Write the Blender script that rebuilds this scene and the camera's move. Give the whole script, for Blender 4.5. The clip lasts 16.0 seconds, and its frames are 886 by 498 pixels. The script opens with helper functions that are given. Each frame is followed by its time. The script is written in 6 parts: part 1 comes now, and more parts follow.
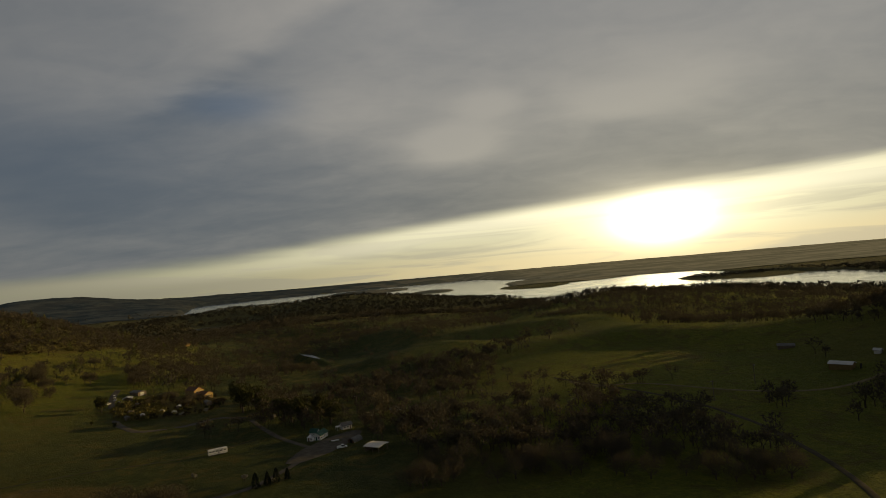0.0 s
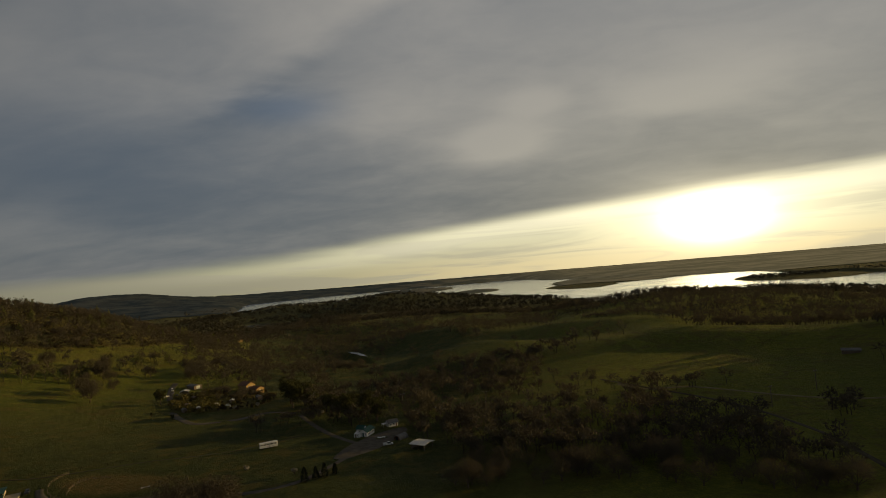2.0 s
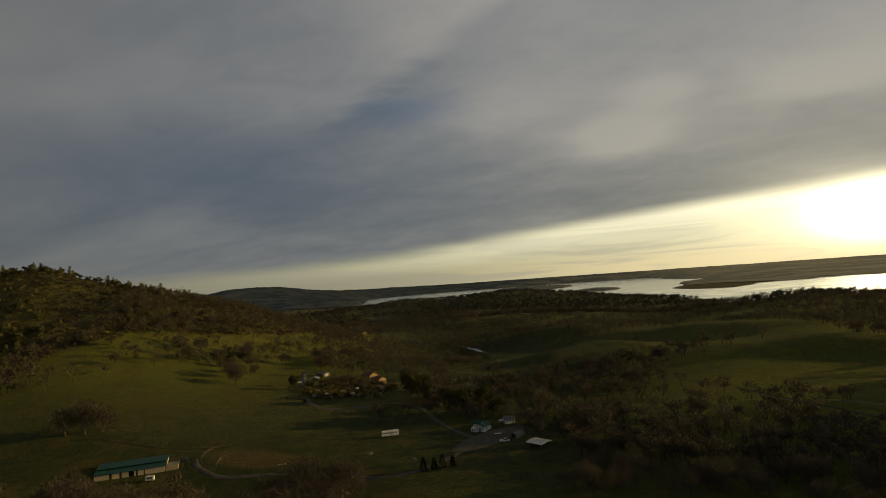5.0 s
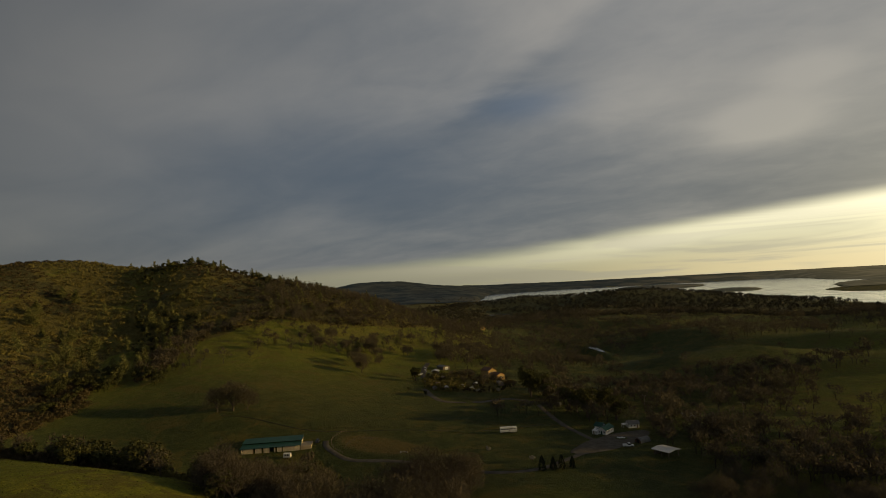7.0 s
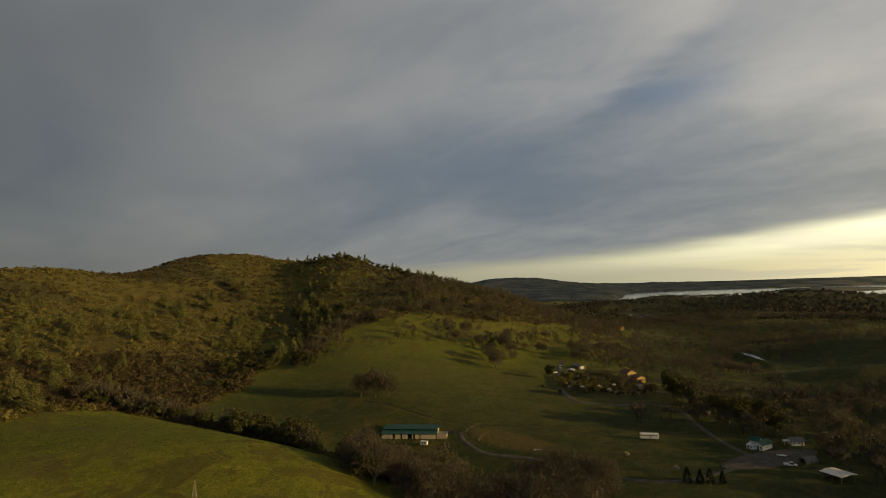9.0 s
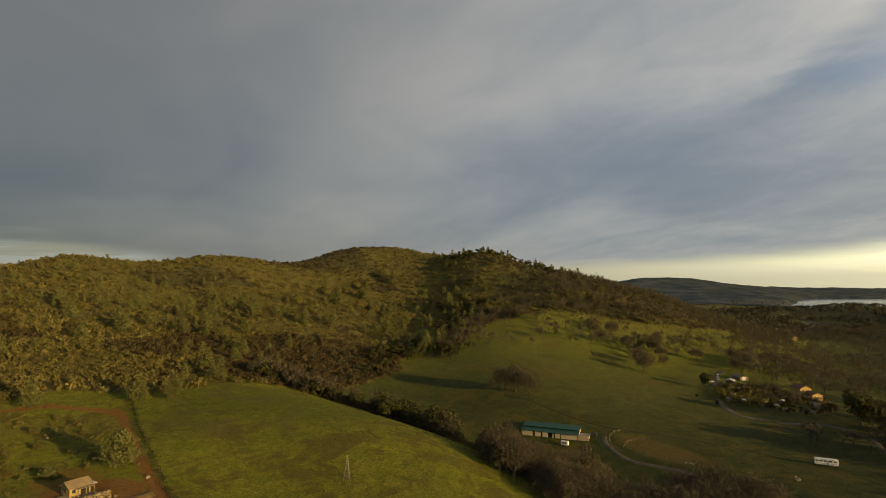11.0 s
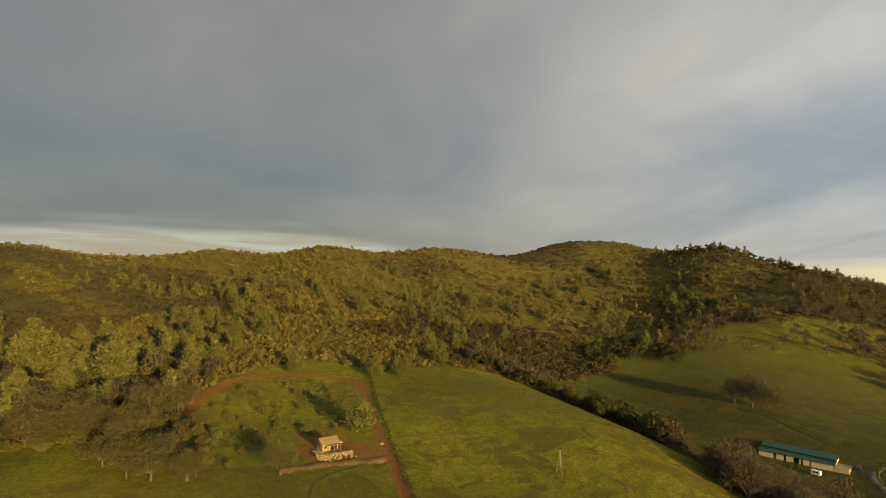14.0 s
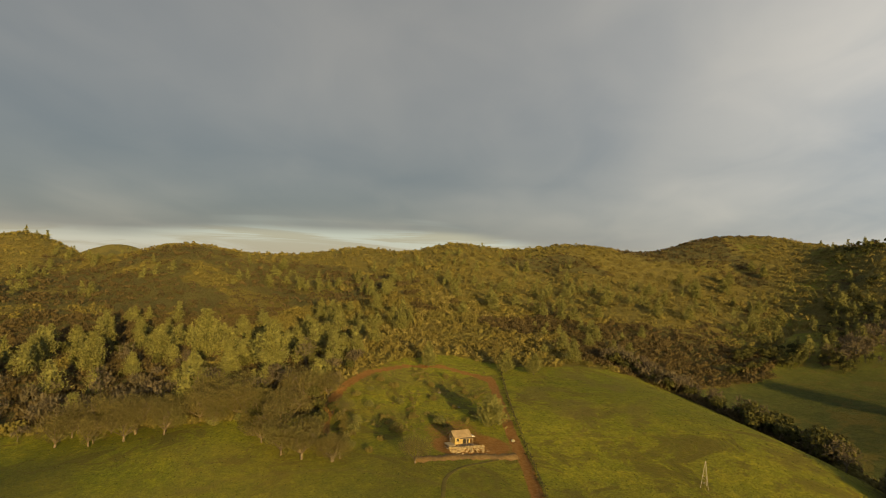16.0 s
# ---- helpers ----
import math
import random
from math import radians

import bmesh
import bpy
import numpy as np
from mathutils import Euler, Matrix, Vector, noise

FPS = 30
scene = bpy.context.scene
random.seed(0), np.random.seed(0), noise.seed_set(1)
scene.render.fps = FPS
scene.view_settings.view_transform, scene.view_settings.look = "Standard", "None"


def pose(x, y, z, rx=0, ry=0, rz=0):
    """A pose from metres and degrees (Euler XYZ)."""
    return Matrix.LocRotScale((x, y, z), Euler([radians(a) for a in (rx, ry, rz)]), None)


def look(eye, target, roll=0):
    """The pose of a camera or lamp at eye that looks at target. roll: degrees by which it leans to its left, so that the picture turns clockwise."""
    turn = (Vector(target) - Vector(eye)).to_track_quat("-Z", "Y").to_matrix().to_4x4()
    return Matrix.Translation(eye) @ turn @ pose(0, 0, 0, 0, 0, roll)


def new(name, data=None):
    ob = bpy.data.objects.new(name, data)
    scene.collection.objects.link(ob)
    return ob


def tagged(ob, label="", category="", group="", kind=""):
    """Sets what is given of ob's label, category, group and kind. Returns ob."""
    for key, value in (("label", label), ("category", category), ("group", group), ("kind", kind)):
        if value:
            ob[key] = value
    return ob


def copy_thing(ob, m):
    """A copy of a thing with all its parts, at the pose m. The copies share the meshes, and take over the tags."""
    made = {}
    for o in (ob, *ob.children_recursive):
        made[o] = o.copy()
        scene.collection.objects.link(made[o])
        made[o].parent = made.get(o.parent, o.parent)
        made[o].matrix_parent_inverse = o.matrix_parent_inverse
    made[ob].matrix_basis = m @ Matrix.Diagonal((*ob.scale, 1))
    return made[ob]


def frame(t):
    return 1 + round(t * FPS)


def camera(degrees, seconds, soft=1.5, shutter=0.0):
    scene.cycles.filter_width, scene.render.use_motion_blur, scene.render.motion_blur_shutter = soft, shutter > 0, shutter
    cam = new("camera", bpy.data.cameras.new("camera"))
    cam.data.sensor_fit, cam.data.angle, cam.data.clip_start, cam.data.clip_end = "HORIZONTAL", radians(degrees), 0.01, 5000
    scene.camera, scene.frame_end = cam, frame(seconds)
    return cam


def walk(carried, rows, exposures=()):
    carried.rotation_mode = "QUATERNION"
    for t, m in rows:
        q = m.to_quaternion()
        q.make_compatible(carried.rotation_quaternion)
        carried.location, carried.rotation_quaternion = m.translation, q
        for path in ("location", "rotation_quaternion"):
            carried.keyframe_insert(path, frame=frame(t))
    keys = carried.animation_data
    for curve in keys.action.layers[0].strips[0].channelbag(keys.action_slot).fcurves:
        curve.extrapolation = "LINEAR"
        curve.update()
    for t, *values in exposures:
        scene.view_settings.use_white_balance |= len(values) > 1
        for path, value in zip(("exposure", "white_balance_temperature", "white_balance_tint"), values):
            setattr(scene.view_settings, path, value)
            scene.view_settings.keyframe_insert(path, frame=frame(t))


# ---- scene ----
# the camera hovers 68 m over a valley floor and turns to its left
cam = camera(76.2, 16.0, 0.9)
EYE = (0.0, 0.0, 68.0)
TURN = [  # seconds, yaw, pitch, lean
    (0.0, 0.20, 2.50, 4.92),
    (0.5, 0.67, 2.53, 4.92),
    (1.0, 1.48, 2.57, 4.88),
    (1.5, 2.97, 2.66, 4.85),
    (2.0, 4.80, 2.81, 4.68),
    (2.5, 6.77, 2.94, 4.56),
    (3.0, 8.77, 3.06, 4.45),
    (3.5, 10.71, 3.18, 4.36),
    (6.0, 21.94, 3.53, 3.56),
    (6.5, 25.28, 3.64, 3.31),
    (7.0, 28.61, 3.73, 3.07),
    (7.5, 31.87, 3.81, 2.81),
    (8.0, 35.21, 3.85, 2.54),
    (8.5, 38.55, 3.88, 2.24),
    (9.0, 42.15, 3.90, 1.88),
    (11.5, 60.11, 3.55, -0.59),
    (12.0, 63.72, 3.43, -1.02),
    (12.5, 67.15, 3.25, -1.35),
    (13.0, 70.72, 3.06, -1.64),
    (13.5, 74.29, 2.86, -1.85),
    (14.0, 77.98, 2.65, -1.98),
    (14.5, 81.61, 2.43, -2.03),
    (15.0, 85.36, 2.20, -2.15),
    (15.5, 89.07, 2.00, -2.21),
    (16.0, 91.12, 1.87, -2.18),
]
walk(cam, [(t, pose(*EYE, 90 + p, r, yw)) for t, yw, p, r in TURN],
     exposures=[(0.0, -0.98, 6500, 10), (3.5, -0.98, 6500, 10), (6.0, -0.92, 6450, 10), (7.0, -0.92, 6450, 10),
                (9.0, -0.36, 6500, 10), (11.5, 0.16, 6700, 10), (12.5, 0.36, 6850, 10), (16.0, 0.74, 7100, 10)])

# ---- light: a low sun under a broken cloud deck ----
SUN_AZ, SUN_EL = 68.0, 8.0
GLOW_AZ, GLOW_EL = 21.3, 3.4


def bearing(az, el=0.0):
    a, e = radians(az), radians(el)
    return Vector((math.sin(a) * math.cos(e), math.cos(a) * math.cos(e), math.sin(e)))


sun = new("sun", bpy.data.lights.new("sun", "SUN"))
sun.data.energy, sun.data.angle, sun.data.color = 5.4, radians(0.6), (1.0, 0.68, 0.23)
sun.matrix_world = look(bearing(SUN_AZ, SUN_EL) * 400, (0, 0, 0))


class Nodes:
    """Short hand for a node tree."""

    def __init__(self, tree):
        self.tree = tree
        tree.nodes.clear()

    def add(self, kind, **props):
        n = self.tree.nodes.new(kind)
        for k, v in props.items():
            if k == "blend_type":
                n.blend_type = v
            elif k == "data_type":
                n.data_type = v
            elif k == "operation":
                n.operation = v
            elif k == "interpolation_type":
                n.interpolation_type = v
            elif k == "clamp":
                n.clamp = v
            elif k == "noise_dimensions":
                n.noise_dimensions = v
            elif k == "attribute_name":
                n.attribute_name = v
        return n

    def put(self, socket, value):
        if isinstance(value, bpy.types.NodeSocket):
            self.tree.links.new(value, socket)
        elif hasattr(socket.default_value, "__len__"):
            v = tuple(value)
            n = len(socket.default_value)
            socket.default_value = (v + (1.0,))[:n] if len(v) < n else v[:n]
        else:
            socket.default_value = value

    def math(self, op, a, b=0.0, c=0.0):
        n = self.add("ShaderNodeMath", operation=op)
        for i, v in enumerate((a, b, c)):
            self.put(n.inputs[i], v)
        return n.outputs[0]

    def ramp(self, x, a, b, lo=0.0, hi=1.0):
        n = self.add("ShaderNodeMapRange", interpolation_type="SMOOTHSTEP")
        for i, v in enumerate((x, a, b, lo, hi)):
            self.put(n.inputs[i], v)
        return n.outputs[0]

    def mix(self, f, a, b, how="MIX"):
        n = self.add("ShaderNodeMix", data_type="RGBA", blend_type=how)
        n.clamp_factor = how == "MIX"
        self.put(n.inputs[0], f), self.put(n.inputs[6], a), self.put(n.inputs[7], b)
        return n.outputs[2]

    def noise(self, vec, scale, detail=4.0, rough=0.55, distortion=0.0):
        n = self.add("ShaderNodeTexNoise")
        if vec is not None:
            self.put(n.inputs["Vector"], vec)
        self.put(n.inputs["Scale"], scale), self.put(n.inputs["Detail"], detail)
        self.put(n.inputs["Roughness"], rough), self.put(n.inputs["Distortion"], distortion)
        return n.outputs["Fac"]

    def bell(self, u, cu, su, v=None, cv=0.0, sv=1.0):
        q = self.math("POWER", self.math("DIVIDE", self.math("SUBTRACT", u, cu), su), 2.0)
        if v is not None:
            q = self.math("ADD", q, self.math("POWER", self.math("DIVIDE", self.math("SUBTRACT", v, cv), sv), 2.0))
        return self.math("EXPONENT", self.math("MULTIPLY", q, -0.5))


def build_sky():
    world = bpy.data.worlds.new("sky")
    scene.world = world
    world.use_nodes = True
    k = Nodes(world.node_tree)
    m = k.math

    def times_add(total, value, weight):
        return m("MULTIPLY_ADD", value, weight, total)

    co = k.add("ShaderNodeTexCoord").outputs["Generated"]
    sep = k.add("ShaderNodeSeparateXYZ")
    k.put(sep.inputs[0], co)
    x, y, z = sep.outputs
    az = m("MULTIPLY", m("ARCTAN2", x, y), 57.2958)
    el = m("MULTIPLY", m("ARCSINE", z), 57.2958)
    # the deck as a flat layer seen in perspective
    den = m("ADD", m("MAXIMUM", z, 0.0), 0.2)
    flat = k.add("ShaderNodeCombineXYZ")
    k.put(flat.inputs[0], m("DIVIDE", x, den)), k.put(flat.inputs[1], m("DIVIDE", y, den))
    turn = k.add("ShaderNodeMapping")
    k.put(turn.inputs[0], flat.outputs[0])
    turn.inputs["Rotation"].default_value = (0, 0, radians(24))
    turn.inputs["Scale"].default_value = (0.8, 1.2, 1.0)
    deck = turn.outputs[0]
    big = m("SUBTRACT", k.noise(deck, 0.9, 2.0, 0.45, 0.5), 0.5)
    fine = m("SUBTRACT", k.noise(deck, 2.4, 5.0, 0.5, 0.7), 0.5)
    # long low streaks by bearing and height
    stripe = k.add("ShaderNodeCombineXYZ")
    k.put(stripe.inputs[0], m("MULTIPLY", az, 0.045)), k.put(stripe.inputs[1], m("MULTIPLY", el, 0.62))
    band = k.noise(stripe.outputs[0], 1.0, 5.0, 0.58, 0.8)
    wave = k.noise(stripe.outputs[0], 0.55, 3.0, 0.5, 0.5)
    # the pale front of higher cloud and its sharp lower edge
    front = m("SUBTRACT", el, m("MULTIPLY_ADD", m("ADD", az, 21.0), 0.62, 18.4))
    front = times_add(front, fine, 7.0)
    front = m("MULTIPLY", k.ramp(front, -0.8, 2.6), m("MULTIPLY", k.ramp(az, -75.0, -30.0), k.ramp(el, 13.0, 19.0)))
    lum = m("MULTIPLY_ADD", big, 0.46, 0.40)
    lum = times_add(lum, m("MULTIPLY", fine, k.ramp(az, -75.0, -35.0, 0.45, 1.0)), 0.30)
    lum = times_add(lum, m("MULTIPLY", m("SUBTRACT", k.noise(deck, 6.0, 6.0, 0.6, 0.4), 0.5), k.ramp(az, -70.0, -20.0)), 0.20)
    lum = times_add(lum, front, 0.24)
    lum = times_add(lum, k.bell(az, 2.0, 20.0, el, 21.0, 7.0), 0.24)
    lum = times_add(lum, k.bell(az, -61.0, 7.0, el, 14.0, 8.0), 0.07)
    lum = times_add(lum, k.bell(az, -36.0, 12.0, el, 25.0, 6.0), -0.28)
    lum = times_add(lum, k.bell(az, -118.0, 12.0, el, 7.0, 4.0), -0.16)
    lum = times_add(lum, k.bell(az, -70.0, 24.0, el, 27.0, 9.0), -0.02)
    lum = times_add(lum, k.bell(az, 2.0, 3.0, el, 12.8, 1.3), 0.55)
    lum = times_add(lum, k.bell(az, 6.0, 2.6, el, 16.2, 1.2), 0.40)
    lum = times_add(lum, k.bell(az, -11.0, 6.0, el, 16.5, 1.8), 0.18)
    lum = times_add(lum, k.bell(az, 19.0, 4.5, el, 15.0, 1.1), 0.32)
    lum = times_add(lum, k.bell(az, 30.0, 10.0, el, 16.0, 4.0), 0.20)
    lum = times_add(lum, k.bell(az, -40.0, 12.0, el, 11.5, 3.6), -0.22)
    lum = times_add(lum, k.bell(az, -19.0, 4.5, el, 17.0, 1.3), -0.13)
    lum = times_add(lum, k.bell(az, -95.0, 14.0, el, 8.5, 4.0), -0.10)
    lum = times_add(lum, k.bell(az, -52.0, 9.0, el, 18.0, 10.0), 0.04)
    lum = times_add(lum, k.bell(az, -92.0, 12.0, el, 20.0, 8.0), 0.12)
    lum = times_add(lum, k.bell(az, -6.0, 22.0, el, 7.5, 3.0), -0.12)
    t = k.ramp(lum, 0.08, 0.92)
    cloud = k.mix(t, (0.102, 0.124, 0.150), (0.348, 0.330, 0.300))
    blue = m("ADD", k.bell(az, -19.0, 3.6, el, 17.4, 1.1), m("MULTIPLY", k.bell(az, -42.0, 16.0, el, 13.0, 5.0), 0.3))
    cloud = k.mix(m("MULTIPLY", blue, 0.4), cloud, (0.085, 0.135, 0.215))
    warm = k.bell(az, GLOW_AZ, 26.0, el, 5.0, 9.0)
    cloud = k.mix(m("MULTIPLY", warm, 0.6), cloud, k.mix(t, (0.17, 0.158, 0.125), (0.42, 0.385, 0.29)))
    # the clear strip below the deck
    edge = m("ADD", k.ramp(az, -52.0, 30.0, 1.7, 6.7), m("ADD", k.ramp(az, -77.0, -93.0, 0.0, 2.0), k.ramp(az, -108.0, -124.0, 0.0, -1.5)))
    edge = times_add(edge, m("SUBTRACT", wave, 0.5), 2.6)
    open_ = k.ramp(m("SUBTRACT", edge, el), -0.7, 0.9)
    near = k.bell(az, GLOW_AZ, 26.0)
    east = k.ramp(az, -60.0, -84.0)
    strip = k.mix(near, k.mix(east, (0.25, 0.26, 0.165), (0.36, 0.41, 0.385)), (0.80, 0.74, 0.47))
    low = k.ramp(el, 3.4, 0.0)
    strip = k.mix(m("MULTIPLY", low, 0.6), strip, k.mix(near, k.mix(east, (0.20, 0.215, 0.145), (0.43, 0.40, 0.34)), (0.95, 0.72, 0.34)))
    wisps = k.ramp(band, 0.45, 0.58)
    strip = k.mix(m("MULTIPLY", wisps, 0.65), strip, k.mix(near, (0.27, 0.25, 0.185), (0.50, 0.47, 0.34)))
    rim = k.bell(m("SUBTRACT", edge, el), 1.0, 0.8)
    strip = k.mix(m("MULTIPLY", m("MULTIPLY", rim, near), 0.6), strip, (1.25, 1.15, 0.80))
    sky = k.mix(open_, cloud, strip)
    # the sunset side of the sky is the brighter one
    gain = k.ramp(az, -100.0, 2.0, 0.72, 1.88)
    gain = times_add(gain, k.bell(az, -46.0, 14.0), 0.10)
    grey = k.add("ShaderNodeCombineXYZ")
    for i in range(3):
        k.put(grey.inputs[i], gain)
    sky = k.mix(1.0, sky, grey.outputs[0], "MULTIPLY")
    # the unseen sky overhead is dimmed to deepen the shade on the land
    top = k.ramp(el, 27.0, 48.0, 1.0, 0.45)
    sky = k.mix(1.0, sky, k.mix(top, (0, 0, 0), (1, 1, 1)), "MULTIPLY")
    # thin air light from the physical sky
    air = k.add("ShaderNodeTexSky")
    air.sky_type, air.sun_disc = "NISHITA", False
    air.sun_elevation, air.sun_rotation = radians(SUN_EL), radians(SUN_AZ)
    sky = k.mix(0.010, sky, air.outputs[0], "ADD")
    # the sun behind the thin edge of the deck
    core = m("MULTIPLY", k.bell(az, GLOW_AZ, 2.3, el, GLOW_EL, 1.2), 7.0)
    halo = m("MULTIPLY", k.bell(az, GLOW_AZ + 0.4, 6.2, el, GLOW_EL + 0.2, 1.9), 1.4)
    veil = m("MULTIPLY", k.bell(az, GLOW_AZ, 12.0, el, GLOW_EL + 1.5, 6.0), 0.20)
    sky = k.mix(core, sky, (1.0, 0.88, 0.58), "ADD")
    sky = k.mix(halo, sky, (1.0, 0.86, 0.50), "ADD")
    sky = k.mix(veil, sky, (1.0, 0.88, 0.58), "ADD")
    bg = k.add("ShaderNodeBackground")
    k.put(bg.inputs[0], sky), k.put(bg.inputs[1], 1.0)
    out = k.add("ShaderNodeOutputWorld")
    k.put(out.inputs[0], bg.outputs[0])


build_sky()

# ---- materials ----


def material(name, rough=0.9, spec=0.2):
    """A material with its node short hand, its shader and the object's place."""
    mat = bpy.data.materials.new(name)
    mat.use_nodes = True
    k = Nodes(mat.node_tree)
    bsdf = k.add("ShaderNodeBsdfPrincipled")
    out = k.add("ShaderNodeOutputMaterial")
    k.put(out.inputs[0], bsdf.outputs[0])
    bsdf.inputs["Roughness"].default_value = rough
    bsdf.inputs["Specular IOR Level"].default_value = spec
    place = k.add("ShaderNodeNewGeometry").outputs["Position"]
    return mat, k, bsdf, place


def bump(k, bsdf, height, strength, distance):
    n = k.add("ShaderNodeBump")
    n.inputs["Strength"].default_value, n.inputs["Distance"].default_value = strength, distance
    k.put(n.inputs["Height"], height)
    k.put(bsdf.inputs["Normal"], n.outputs[0])


def mat_ground():
    mat, k, bsdf, place = material("ground", 0.95, 0.1)
    zone = k.add("ShaderNodeAttribute", attribute_name="zone")
    sep = k.add("ShaderNodeSeparateColor")
    k.put(sep.inputs[0], zone.outputs["Color"])
    scrub, dry, dirt = sep.outputs[0], sep.outputs[1], sep.outputs[2]
    n1 = k.noise(place, 0.012, 4.0, 0.6)
    n2 = k.noise(place, 0.11, 5.0, 0.65)
    n3 = k.noise(place, 0.9, 4.0, 0.7)
    n4 = k.noise(place, 0.035, 5.0, 0.7, 0.6)
    n5 = k.noise(place, 1.0, 6.0, 0.85)
    grass = k.mix(k.ramp(n1, 0.35, 0.65), (0.156, 0.182, 0.015), (0.232, 0.242, 0.021))
    # valley grass: greener, and darkened in colour for the weaker sun there
    pasture = k.mix(k.ramp(n2, 0.35, 0.65), (0.024, 0.043, 0.014), (0.047, 0.066, 0.019))
    grass = k.mix(k.math("MULTIPLY", zone.outputs["Alpha"], 0.95), grass, pasture)
    grass = k.mix(k.math("MULTIPLY", k.ramp(n2, 0.42, 0.7), 0.6), grass, (1.25, 1.1, 1.3), "MULTIPLY")
    n6 = k.noise(place, 0.32, 3.0, 0.6)
    grass = k.mix(k.math("MULTIPLY", k.ramp(n6, 0.56, 0.44), 0.45), grass, (0.6, 0.68, 0.7), "MULTIPLY")
    grass = k.mix(k.math("MULTIPLY", k.ramp(n6, 0.56, 0.70), 0.6), grass, (1.4, 1.3, 1.2), "MULTIPLY")
    grass = k.mix(k.math("MULTIPLY", k.ramp(n4, 0.54, 0.66), 0.45), grass, (0.6, 0.66, 0.75), "MULTIPLY")
    grass = k.mix(k.math("MULTIPLY", k.ramp(n3, 0.46, 0.66), 0.5), grass, (0.6, 0.66, 0.75), "MULTIPLY")
    grass = k.mix(k.math("MULTIPLY", k.ramp(n5, 0.48, 0.62), 0.7), grass, (1.55, 1.48, 1.4), "MULTIPLY")
    grass = k.mix(k.math("MULTIPLY", k.ramp(n5, 0.50, 0.38), 0.5), grass, (0.5, 0.55, 0.55), "MULTIPLY")
    n8 = k.noise(place, 1.9, 4.0, 0.8, 0.4)
    grass = k.mix(k.math("MULTIPLY", k.ramp(n8, 0.47, 0.36), 0.75), grass, (0.45, 0.52, 0.5), "MULTIPLY")
    grass = k.mix(k.math("MULTIPLY", k.ramp(n8, 0.52, 0.64), 0.75), grass, (1.5, 1.42, 1.3), "MULTIPLY")
    n7 = k.noise(place, 0.075, 6.0, 0.72, 0.8)
    weedy = k.math("MULTIPLY", k.ramp(n7, 0.50, 0.60), k.ramp(n1, 0.38, 0.52, 0.3, 1.0))
    grass = k.mix(k.math("MULTIPLY", weedy, 0.75), grass, (0.112, 0.090, 0.022))
    grass = k.mix(k.math("MULTIPLY", dry, 0.7), grass, (0.150, 0.118, 0.042))
    heath = k.mix(k.ramp(n2, 0.35, 0.68), (0.092, 0.076, 0.022), (0.148, 0.122, 0.033))
    heath = k.mix(k.math("MULTIPLY", k.ramp(n5, 0.5, 0.64), 0.35), heath, (0.062, 0.054, 0.017))
    heath = k.mix(k.ramp(scrub, 1.05, 1.3), heath, k.mix(n2, (0.033, 0.037, 0.020), (0.058, 0.058, 0.028)))
    heath = k.mix(k.math("MULTIPLY", k.ramp(n4, 0.52, 0.66), 0.45), heath, (0.135, 0.120, 0.028))
    f = k.ramp(k.math("ADD", scrub, k.math("MULTIPLY", k.math("SUBTRACT", n2, 0.5), 0.9)), 0.35, 0.65)
    col = k.mix(f, grass, heath)
    soil = k.mix(k.ramp(n3, 0.35, 0.7), (0.235, 0.100, 0.028), (0.320, 0.170, 0.060))
    f = k.ramp(k.math("ADD", dirt, k.math("MULTIPLY", k.math("SUBTRACT", n3, 0.5), 0.8)), 0.35, 0.75)
    col = k.mix(f, col, soil)
    k.put(bsdf.inputs["Base Color"], col)
    tuft = k.math("ADD", k.noise(place, 1.6, 4.0, 0.7), k.math("ADD", k.math("MULTIPLY", n2, 0.5), k.math("MULTIPLY", k.math("ADD", n5, n6), 1.8)))
    bump(k, bsdf, tuft, 1.0, 1.2)
    bsdf.inputs["Sheen Weight"].default_value, bsdf.inputs["Sheen Roughness"].default_value = 0.12, 0.6
    bsdf.inputs["Sheen Tint"].default_value = (0.9, 0.85, 0.3, 1.0)
    return mat


def mat_leaf(name, dark, light, third, rough=0.85, thin=0.0):
    mat, k, bsdf, place = material(name, rough, 0.15)
    rnd = k.add("ShaderNodeNewGeometry").outputs["Random Per Island"]
    oi = k.add("ShaderNodeObjectInfo").outputs["Random"]
    n = k.noise(place, 0.045, 3.0, 0.6)
    n2 = k.noise(place, 0.6, 2.0, 0.5)
    c = k.mix(rnd, dark, light)
    c = k.mix(k.math("MULTIPLY", k.ramp(n, 0.45, 0.62), 0.7), c, third)
    c = k.mix(k.math("MULTIPLY", oi, 0.25), c, dark)
    c = k.mix(k.math("MULTIPLY", k.ramp(n2, 0.45, 0.7), 0.35), c, light)
    k.put(bsdf.inputs["Base Color"], c)
    if thin:
        # light that comes through the leaves
        through_leaf = k.add("ShaderNodeBsdfTranslucent")
        k.put(through_leaf.inputs[0], c)
        blend = k.add("ShaderNodeMixShader")
        blend.inputs[0].default_value = thin
        k.put(blend.inputs[1], bsdf.outputs[0]), k.put(blend.inputs[2], through_leaf.outputs[0])
        out = next(n for n in mat.node_tree.nodes if n.type == "OUTPUT_MATERIAL")
        k.put(out.inputs[0], blend.outputs[0])
    return mat


